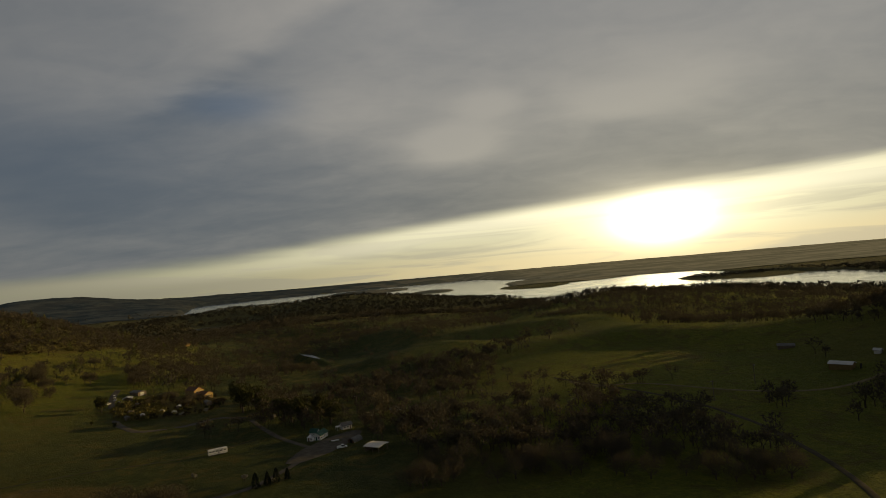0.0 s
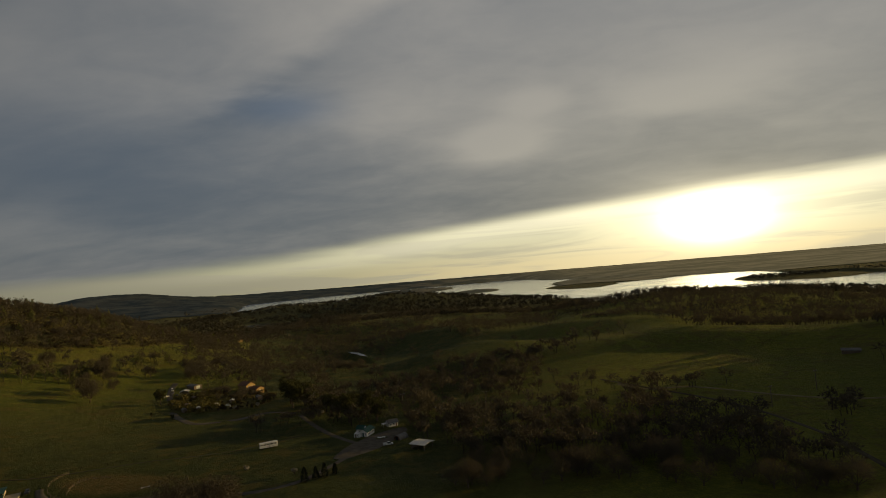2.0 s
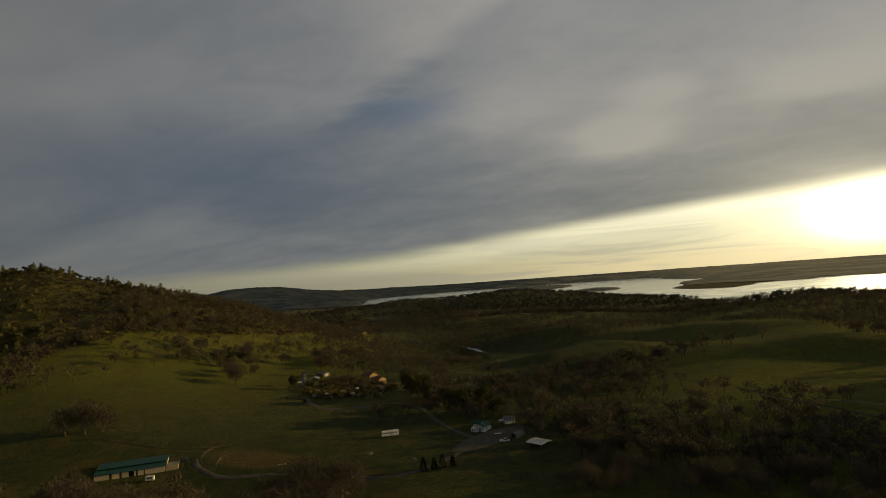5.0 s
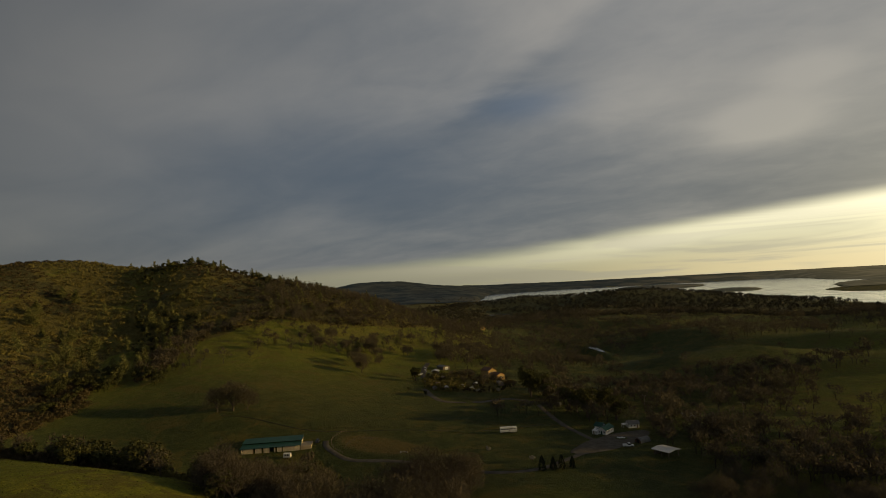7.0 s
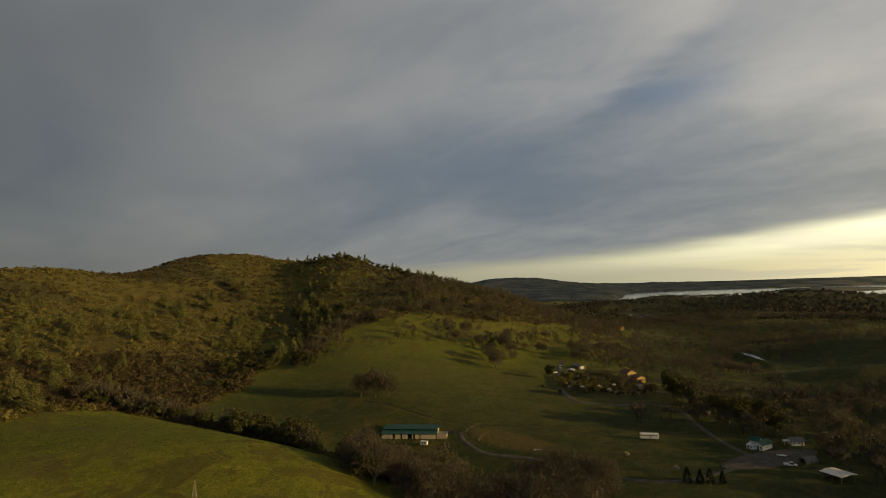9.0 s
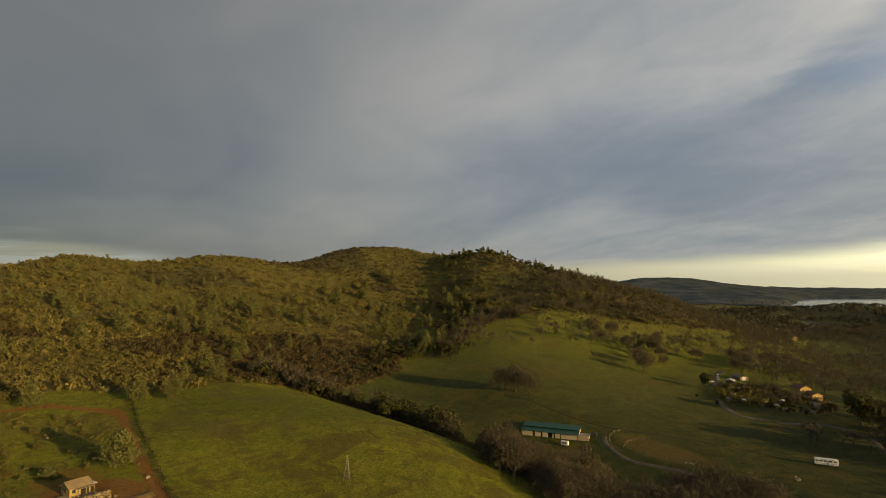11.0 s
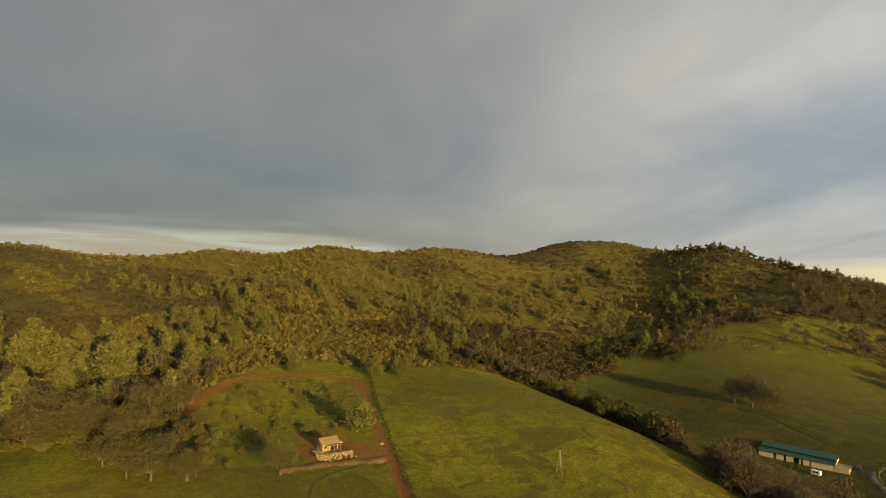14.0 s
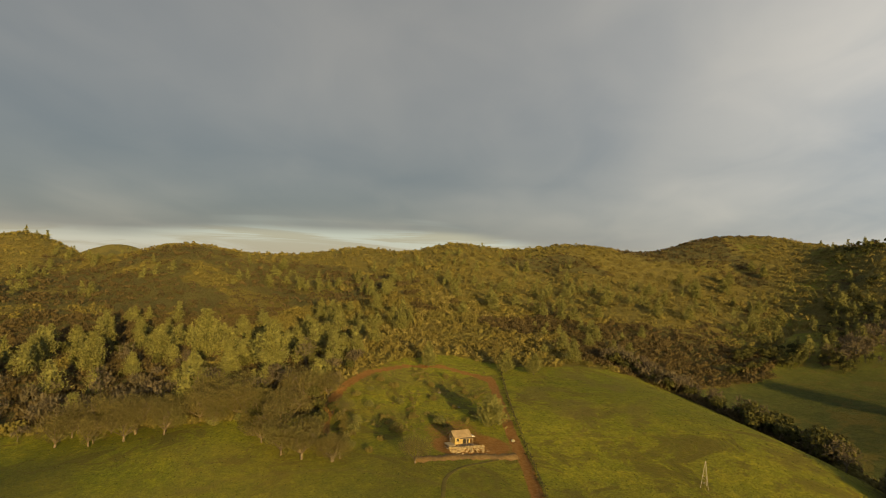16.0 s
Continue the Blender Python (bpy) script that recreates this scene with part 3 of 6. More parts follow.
def build_lake():
    az = np.radians(np.arange(-34, 76, 1.0))
    d = np.geomspace(850, 4880, 24)
    a, r = np.meshgrid(az, d)
    n, m = len(az), len(d)
    i, j = np.meshgrid(np.arange(n - 1), np.arange(m - 1))
    faces = np.stack([j * n + i, (j + 1) * n + i, (j + 1) * n + i + 1, j * n + i + 1], -1).reshape(-1, 4)[:, ::-1]
    verts = np.stack([r * np.sin(a), r * np.cos(a), np.full_like(r, LAKE_Z)], -1).reshape(-1, 3)
    tagged(new("water", mesh_from("water", verts, faces, WATER, True)), "broad calm lake shining under the low sun", "lake", kind="structure")


build_lake()


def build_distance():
    """The land beyond the lake, its haze painted on as a glow."""
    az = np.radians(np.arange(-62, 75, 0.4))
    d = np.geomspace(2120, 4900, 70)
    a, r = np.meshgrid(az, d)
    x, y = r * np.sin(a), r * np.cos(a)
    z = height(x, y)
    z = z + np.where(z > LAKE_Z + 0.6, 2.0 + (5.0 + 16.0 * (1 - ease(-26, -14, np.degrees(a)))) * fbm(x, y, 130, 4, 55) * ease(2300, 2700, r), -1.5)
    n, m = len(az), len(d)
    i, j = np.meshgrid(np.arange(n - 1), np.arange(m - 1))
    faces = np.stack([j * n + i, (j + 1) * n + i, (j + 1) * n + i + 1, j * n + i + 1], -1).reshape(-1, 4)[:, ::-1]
    me = mesh_from("backdrop", np.stack([x, y, z], -1).reshape(-1, 3), faces, HAZE_GLOW_LAND, True)
    tagged(new("backdrop", me), "far shore, islands and wooded plain beyond the lake, haze painted as glow", "distance", kind="structure")


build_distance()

# ---- trees and brush ----


def rand_dirs(n, rng):
    v = rng.normal(size=(n, 3))
    return v / np.linalg.norm(v, axis=1, keepdims=True)


def leaf_tris(centres, size, rng, slim=0.8, out=None, lift=0.0):
    """Loose triangles at the centres: size long, slim times that wide; out: the way they point."""
    n = len(centres)
    d = rand_dirs(n, rng)
    if out is not None:
        d = d * 0.55 + out
        d[:, 2] += lift
        d /= np.linalg.norm(d, axis=1, keepdims=True)
    side = np.cross(d, rand_dirs(n, rng))
    side /= np.linalg.norm(side, axis=1, keepdims=True)
    s = size * rng.uniform(0.6, 1.35, (n, 1))
    a = centres - d * s * 0.5 - side * s * slim * 0.5
    b = centres - d * s * 0.5 + side * s * slim * 0.5
    c = centres + d * s * 0.6
    return np.stack([a, b, c], 1).reshape(-1, 3)


def limb(a, b, ra, rb, sides=4):
    """A tapered limb as triangles."""
    a, b = np.asarray(a, float), np.asarray(b, float)
    w = (b - a) / (np.linalg.norm(b - a) + 1e-9)
    u = np.cross(w, (0.31, 0.95, 0.1))
    u /= np.linalg.norm(u)
    v = np.cross(w, u)
    ang = np.arange(sides + 1) * 2 * math.pi / sides
    ring = np.cos(ang)[:, None] * u + np.sin(ang)[:, None] * v
    lo, hi = a + ring * ra, b + ring * rb
    return np.concatenate([np.stack([lo[i], lo[i + 1], hi[i + 1], lo[i], hi[i + 1], hi[i]]) for i in range(sides)])


def oak_shape(rng, tall=8.5, wide=4.6, fine=1.0, slim=0.3):
    """A spreading bare oak: a short trunk, crooked limbs and a rounded, uneven crown of fine twigs."""
    wood, twigs = [], []
    fork = tall * rng.uniform(0.09, 0.16)
    wood.append(limb((0, 0, -0.6), (0.1, 0, fork), 0.032 * tall, 0.024 * tall, 5))
    for i in range(int(5 + 2 * fine)):
        ang = i * 2.4 + rng.uniform(-0.4, 0.4)
        reach = wide * rng.uniform(0.35, 0.7)
        p = np.array([math.cos(ang) * reach, math.sin(ang) * reach, fork + (tall - fork) * rng.uniform(0.2, 0.6)])
        wood.append(limb((0.1, 0, fork), p, 0.012 * tall, 0.006 * tall, 3))
        for j in range(2):
            q = p + rand_dirs(1, rng)[0] * np.array([0.34, 0.34, 0.2]) * wide
            q[2] = max(q[2] + 0.08 * tall, fork * 1.1)
            wood.append(limb(p, q, 0.006 * tall, 0.002 * tall, 3))
    # rounded masses at the limbs' ends make up the crown
    for i in range(int(9 + 4 * fine)):
        a, r = i * 2.4 + rng.uniform(-0.4, 0.4), wide * math.sqrt(rng.uniform(0.02, 0.62))
        c = np.array([math.cos(a) * r, math.sin(a) * r, fork + (tall - fork) * (0.24 + 0.52 * rng.uniform(0.1, 1) * math.sqrt(max(0.1, 1 - (r / wide) ** 2)))])
        n = int(80 * fine)
        d = rand_dirs(n, rng)
        k = rng.uniform(0.45, 1.0, (n, 1))
        twigs.append(leaf_tris(c + d * k * np.array([0.42 * wide, 0.42 * wide, 0.24 * tall]), 0.062 * tall, rng, slim * 0.8, d * 0.6, 0.2))
    return np.concatenate(wood), np.concatenate(twigs)


def shell(rng, centre, rx, rz, count, size, low=-0.3, tilt=0.45):
    """A rounded mass of foliage: small loose leaf sprays that lie round its surface, with gaps."""
    d = rand_dirs(count, rng)
    d[:, 2] = np.where(d[:, 2] < low, -d[:, 2], d[:, 2])
    pos = np.asarray(centre, float) + d * np.array([rx, rx, rz]) * rng.uniform(0.72, 1.08, (count, 1))
    n = d + rng.normal(size=(count, 3)) * tilt
    n /= np.linalg.norm(n, axis=1, keepdims=True)
    u = np.cross(n, rand_dirs(count, rng))
    u /= np.linalg.norm(u, axis=1, keepdims=True)
    v = np.cross(n, u)
    s = size * rng.uniform(0.65, 1.35, (count, 1))
    k = rng.uniform(0.6, 1.1, (count, 1))
    return np.stack([pos - u * s * 0.5 - v * s * 0.35 * k, pos + u * s * 0.5 - v * s * 0.3 * k, pos + v * s * 0.65 * k], 1).reshape(-1, 3)


def far_oak(rng, tall=8.0, wide=4.4, twigs=80):
    """A bare oak for the distance: a short trunk, three limbs and a porous dome of twig sprays."""
    out = [limb((0, 0, -0.6), (0, 0, tall * 0.25), 0.24, 0.18, 3)]
    for i in range(3):
        a = i * 2.1 + rng.uniform(-0.4, 0.4)
        out.append(limb((0, 0, tall * 0.22), (math.cos(a) * wide * 0.55, math.sin(a) * wide * 0.55, tall * 0.62), 0.12, 0.04, 3))
    heads = rand_dirs(8, rng)
    heads[:, 2] = np.abs(heads[:, 2]) * 0.9 - 0.1
    heads *= rng.uniform(0.45, 0.78, (8, 1))
    d = rand_dirs(twigs, rng)
    k = rng.uniform(0.3, 1.0, (twigs, 1))
    dome = heads[rng.integers(0, 8, twigs)] + d * k * 0.36
    out.append(leaf_tris(np.array([0, 0, tall * 0.46]) + dome * np.array([wide, wide, tall * 0.5]), 1.05, rng, 0.42, d * 0.6, 0.2))
    return np.concatenate(out)


def pine_shape(rng, tall=14.0, wide=3.0, fine=1.0):
    """A foothill pine: a slightly leaning trunk, uneven whorls of limbs that carry feathery sprays."""
    wood, tufts = [], []
    lean = rng.uniform(-0.05, 0.05, 2) * tall
    top = np.array([lean[0], lean[1], tall * 0.97])
    wood.append(limb((0, 0, -0.6), top, 0.016 * tall, 0.03, 5))
    whorls = int(8 + 3 * fine)
    for i in range(whorls):
        h = 0.10 + 0.88 * (i + rng.uniform(0.1, 0.9)) / whorls
        full = wide * min(1.0, 0.55 + 2.2 * h) * (1.04 - h) ** 0.72
        for j in range(4 if h < 0.75 else 3):
            ang = i * 1.3 + j * 1.65 + rng.uniform(-0.35, 0.35)
            reach = full * rng.uniform(0.55, 1.12)
            root = top * h
            tip = root + np.array([math.cos(ang) * reach, math.sin(ang) * reach, reach * rng.uniform(0.12, 0.5)])
            if fine > 0.5:
                wood.append(limb(root, tip, 0.07, 0.02, 3))
            c = max(3, int((8 + 7 * reach) * fine))
            u = rng.uniform(0.3, 1.05, (c, 1))
            spread = (0.25 + 0.20 * reach)
            pos = root + (tip - root) * u + rng.normal(size=(c, 3)) * np.array([spread, spread, spread * 0.55])
            out = (tip - root) / (np.linalg.norm(tip - root) + 1e-6)
            tufts.append(leaf_tris(pos, 0.75 if fine > 0.5 else 1.35, rng, 0.5, np.tile(out * 0.6, (c, 1)), 0.35))
    # the shaded heart of the crown
    for h, k in ((0.30, 0.52), (0.52, 0.44), (0.72, 0.26)):
        tufts.append(shell(rng, top * h, wide * k, tall * 0.17, int(26 * fine) + 8, 1.2))
    return np.concatenate(wood), np.concatenate(tufts)


def live_shape(rng, tall=6.0, wide=3.4, fine=1.0):
    """A dense evergreen oak of several uneven masses."""
    hub = np.array([0.1, 0.05, tall * 0.36])
    wood, leaves = [limb((0, 0, -0.5), hub, 0.2 + 0.03 * tall, 0.12 + 0.015 * tall, 5)], []
    for i in range(int(6 + 3 * fine)):
        ang, rr = i * 2.4 + rng.uniform(-0.5, 0.5), wide * rng.uniform(0.1, 0.68)
        p = np.array([math.cos(ang) * rr, math.sin(ang) * rr, tall * rng.uniform(0.34, 0.8)])
        wood.append(limb(hub, p, 0.1, 0.04, 3))
        r = wide * rng.uniform(0.26, 0.46)
        leaves.append(shell(rng, p, r, r * 0.85, int(34 * fine) + 10, r * 0.42 / math.sqrt(max(fine, 0.6)) + 0.12, -0.5))
        c = int(14 * fine)
        d = rand_dirs(c, rng)
        leaves.append(leaf_tris(p + d * r * rng.uniform(0.85, 1.12, (c, 1)) * np.array([1, 1, 0.85]), 0.11 * wide + 0.12, rng, 0.9, d * 0.5, 0.2))
    return np.concatenate(wood), np.concatenate(leaves)


def bush_shape(rng, tall=1.9, wide=1.5, masses=3, sprays=12, leaves=16, leaf=0.36):
    """A brush clump: a few rounded masses of leaf sprays."""
    out = []
    for i in range(masses):
        a, r = i * 2.4 + rng.uniform(-0.5, 0.5), wide * (rng.uniform(0.2, 0.6) if masses > 1 else 0.0)
        out.append(shell(rng, (math.cos(a) * r, math.sin(a) * r, tall * rng.uniform(0.1, 0.35)), wide * rng.uniform(0.45, 0.72), tall * rng.uniform(0.4, 0.68), leaves, leaf * wide, -0.1))
    if sprays:
        d = rand_dirs(sprays, rng)
        d[:, 2] = np.abs(d[:, 2])
        out.append(leaf_tris(np.array([0, 0, tall * 0.2]) + d * np.array([wide, wide, tall * 0.75]), 0.45, rng, 0.7, d * 0.7, 0.3))
    return np.concatenate(out)


def part(name, me, parent, label=""):
    ob = new(name, me)
    ob.parent = parent
    if label:
        tagged(ob, label)
    return ob


def tri_mesh(name, pts, mat):
    return mesh_from(name, pts, np.arange(len(pts)).reshape(-1, 3), mat)


def tree_model(name, wood, leaves, leaf_mat, label, category, group):
    root = new(name)
    part("trunk", tri_mesh("trunk", wood, BARK), root)
    part("crown", tri_mesh("crown", leaves, leaf_mat), root)
    return tagged(root, label, category, group)


def scatter(shapes, spots, rng, lo=0.75, hi=1.3):
    """Many copies of loose triangle shapes, joined: one array."""
    out = []
    pick = rng.integers(0, len(shapes), len(spots))
    ang, size = rng.uniform(0, 6.283, len(spots)), rng.uniform(lo, hi, len(spots))
    for s, shape in enumerate(shapes):
        idx = np.where(pick == s)[0]
        if not len(idx):
            continue
        c, q = np.cos(ang[idx])[:, None], np.sin(ang[idx])[:, None]
        k = size[idx][:, None]
        x = (shape[:, 0] * c - shape[:, 1] * q) * k + spots[idx, 0:1]
        y = (shape[:, 0] * q + shape[:, 1] * c) * k + spots[idx, 1:2]
        z = shape[:, 2] * k * rng.uniform(0.85, 1.2, (len(idx), 1)) + spots[idx, 2:3]
        out.append(np.stack([x, y, z], -1).reshape(-1, 3))
    return np.concatenate(out)


def sample(n, az0, az1, d0, d1, rng, even=1.0):
    """Random places in a sector; even: 1 spreads them by area, 0 crowds them near."""
    az = np.radians(rng.uniform(az0, az1, n))
    p = 1 + even
    d = (rng.uniform(d0 ** p, d1 ** p, n)) ** (1 / p)
    return d * np.sin(az), d * np.cos(az)


def clearings(x, y):
    """1 where buildings, yards, drives and open pasture keep trees away."""
    az, d = polar(x, y)
    c = np.zeros(np.shape(x), bool)
    for cx, cy, rx, ry in ((-188, 184, 20, 15), (-150, 204, 36, 17), (-58, 246, 20, 24), (-35, 228, 12, 14), (-104, 238, 38, 26), (-172, 335, 44, 40), (-148, 298, 44, 30), (135, 285, 60, 26), (118, 215, 22, 40), (-52, 232, 20, 16),
                           (196, 288, 26, 26), (-168, 6, 26, 24), (-130, 540, 16, 44), (140, 380, 105, 70), (-90, 196, 34, 12)):
        c |= np.hypot((x - cx) / rx, (y - cy) / ry) < 1
    c |= (az < -30) & (az > -52) & (d > 245) & (d < scrub_edge(az) - 55)
    c |= (az > -42) & (az < -16) & (d > 225) & (d < 292)
    c |= (az > -42) & (az < -24) & (d > 225) & (d < 318)
    c |= (az > -27) & (az < -9) & (d < 232)
    c |= (az <= -50) & (d < scrub_edge(az) - 4)
    return c


def no_trees(x, y):
    return clearings(x, y)


def lift(x, y, sink=0.15):
    return np.stack([x, y, height(x, y) - sink], -1)


def place_woods():
    rng = np.random.default_rng(9)
    oak, pine, live = [], [], []
    # oaks of the valley, in drifts with open ground between
    x, y = sample(9800, -30, 52, 215, 950, rng, 0.6)
    az, d = polar(x, y)
    w = wood_mask(x, y)
    thin = fbm(x, y, 38, 3, 33)
    belt = (az > -16) & (d > 235) & (d < 345) & (az < 31)
    keep = ((w > 0.42) | (belt & (thin > np.where(az > 2, 0.44, 0.43))) | (rng.uniform(size=len(x)) < 0.05)) & (thin > 0.33) & ~no_trees(x, y)
    oak.append(lift(x[keep], y[keep]))
    # the wooded flank and the upper edge of the stable's pasture
    x, y = sample(3300, -57, -25, 400, 760, rng, 0.8)
    az, d = polar(x, y)
    e = scrub_edge(az)
    u = rng.uniform(size=len(x))
    keep = (d > e - 90) & ((d > e + 4) | (u < 0.2)) & ((fbm(x, y, 60, 3, 35) > 0.40) | (az > -47))
    low = d < e + np.interp(az, [-57, -48, -40], [40, 80, 190])
    oak.append(lift(x[keep & low], y[keep & low]))
    live.append(lift(x[keep & ~low][::4], y[keep & ~low][::4]))
    pine.append(lift(x[keep & ~low][1::9], y[keep & ~low][1::9]))
    pine.append(lift(x[keep & low][::14], y[keep & low][::14]))
    # the creek
    az = rng.uniform(-75, -41, 680)
    az = az[fbm(az, az * 0 + 9.0, 2.2, 3, 13) > 0.42]
    d = creek_line(az) + rng.normal(0, 1, len(az)) * np.interp(az, [-75, -60, -48, -41], [5, 11, 15, 14]) + 14 * (fbm(az, az * 0 + 3.0, 4.0, 2, 3) - 0.5)
    x, y = d * np.sin(np.radians(az)), d * np.cos(np.radians(az))
    n = int(len(x) * 0.52)
    oak.append(lift(x[:n], y[:n])), live.append(lift(x[n:], y[n:]))
    for a0, a1, d0, d1, n in ((-51, -42, 186, 222, 60), (-34, -27, 186, 206, 34), (-47, -28, 165, 186, 44)):
        x, y = sample(n, a0, a1, d0, d1, rng)
        oak.append(lift(x, y))
    # woods at the foot of the slope
    x, y = sample(460, -136, -99, 184, 350, rng, 0.8)
    az, d = polar(x, y)
    keep = d > scrub_edge(az) - 14 + 16 * (fbm(x, y, 20, 2, 3) - 0.5)
    x, y, d = x[keep], y[keep], d[keep]
    kind = rng.uniform(size=len(x)) * 0.8 + 0.6 * (d - 225) / 80
    oak.append(lift(x[kind < 0.5], y[kind < 0.5]))
    q = (kind >= 0.5) & (rng.uniform(size=len(x)) < 0.3)
    pine.append(lift(x[q], y[q]))
    q = (kind >= 0.5) & ~q & (rng.uniform(size=len(x)) < 0.35)
    live.append(lift(x[q], y[q]))
    # pines scattered over the slope and along its crest
    x, y = sample(1500, -134, -40, 320, 860, rng, 0.7)
    az, d = polar(x, y)
    w = fbm(x, y, 120, 3, 51)
    crest = np.where(height(x, y) > 72, 0.16, 0.9)
    keep = (d > scrub_edge(az) + 25) & (w > np.where(d < 480, 0.56, 0.47)) & (rng.uniform(size=len(x)) < crest)
    pine.append(lift(x[keep], y[keep]))
    # single pines in the brush above the red lane
    x, y = sample(230, -110, -70, 290, 540, rng, 0.8)
    keep = (polar(x, y)[1] > scrub_edge(polar(x, y)[0]) + 18) & (fbm(x, y, 60, 3, 57) > 0.46)
    pine.append(lift(x[keep], y[keep]))
    # oaks low in the fold beside the cabin's slope, and before the hay shed
    x, y = sample(26, -109, -100, 154, 195, rng)
    oak.append(lift(x[:13], y[:13])), live.append(lift(x[13:], y[13:]))
    x, y = sample(130, -7, 30, 186, 236, rng)
    keep = (np.hypot(x + 33, y - 231) > 15) & (np.hypot(x + 30, y - 208) > 19)
    oak.append(lift(x[keep], y[keep]))
    x, y = sample(700, -64, -52, 360, 470, rng)
    az, d = polar(x, y)
    keep = (d > scrub_edge(az) - 25) & (d < scrub_edge(az) + 60) & (rng.uniform(size=len(x)) < 0.35) & (fbm(x, y, 40, 2, 5) > 0.45)
    live.append(lift(x[keep], y[keep]))
    return [np.concatenate(v) for v in (oak, pine, live)]


OAK_SPOTS, PINE_SPOTS, LIVE_SPOTS = place_woods()


def nearest_first(spots, n):
    order = np.argsort(np.hypot(spots[:, 0], spots[:, 1]))
    return spots[order[:n]], spots[order[n:]]


def tree_group(name, kinds, spots, leaf_mat, label, category, group, rng, lo, hi):
    models = [tree_model(name, w, l, leaf_mat, label, category, group) for w, l in kinds]
    for i, p in enumerate(spots):
        s = rng.uniform(lo, hi) * (0.85 if p[1] > 210 and p[0] > -130 else 1.0)
        if -66 < math.degrees(math.atan2(p[0], p[1])) < -24 and math.hypot(p[0], p[1]) < 270:
            s *= 1.45
        if math.degrees(math.atan2(p[0], p[1])) < -98 and name == "oak_tree":
            s *= 1.3
        m = pose(*p, rng.uniform(-3, 3), rng.uniform(-3, 3), rng.uniform(0, 360)) @ Matrix.Diagonal((s * rng.uniform(0.9, 1.15), s * rng.uniform(0.9, 1.15), s, 1))
        src = models[i % len(models)]
        if i < len(models):
            src.matrix_basis = m
        else:
            ob = copy_thing(src, m)
            ob.scale = m.to_scale()


# the pines that stand out on the slope: x, y, height
SLOPE_PINES = [(-205, -93, 19), (-230, -72, 23), (-261, -113, 25), (-259, -134, 17), (-232, -148, 19), (-236, -176, 14), (-233, -132, 11),
               (-170, -117, 8), (-232, -91, 14), (-259, -10, 12), (-257, 25, 11), (-254, 37, 10), (-279, 60, 13), (-286, -39, 12),
               (-322, -29, 12), (-488, 260, 14), (-454, 260, 15), (-464, 314, 19)]
HILL_PINES = [(-549, 232, 15), (-517, 178, 12), (-527, 224, 16), (-481, 178, 12), (-579, 279, 15), (-612, 319, 13), (-591, 320, 16),
              (-379, 126, 10), (-418, 107, 11), (-315, -174, 13), (-291, -208, 12), (-276, -183, 12), (-330, -122, 15), (-556, 263, 16),
              (-576, 229, 14), (-386, -89, 13), (-375, 7, 11), (-523, -159, 13), (-514, 252, 9)]


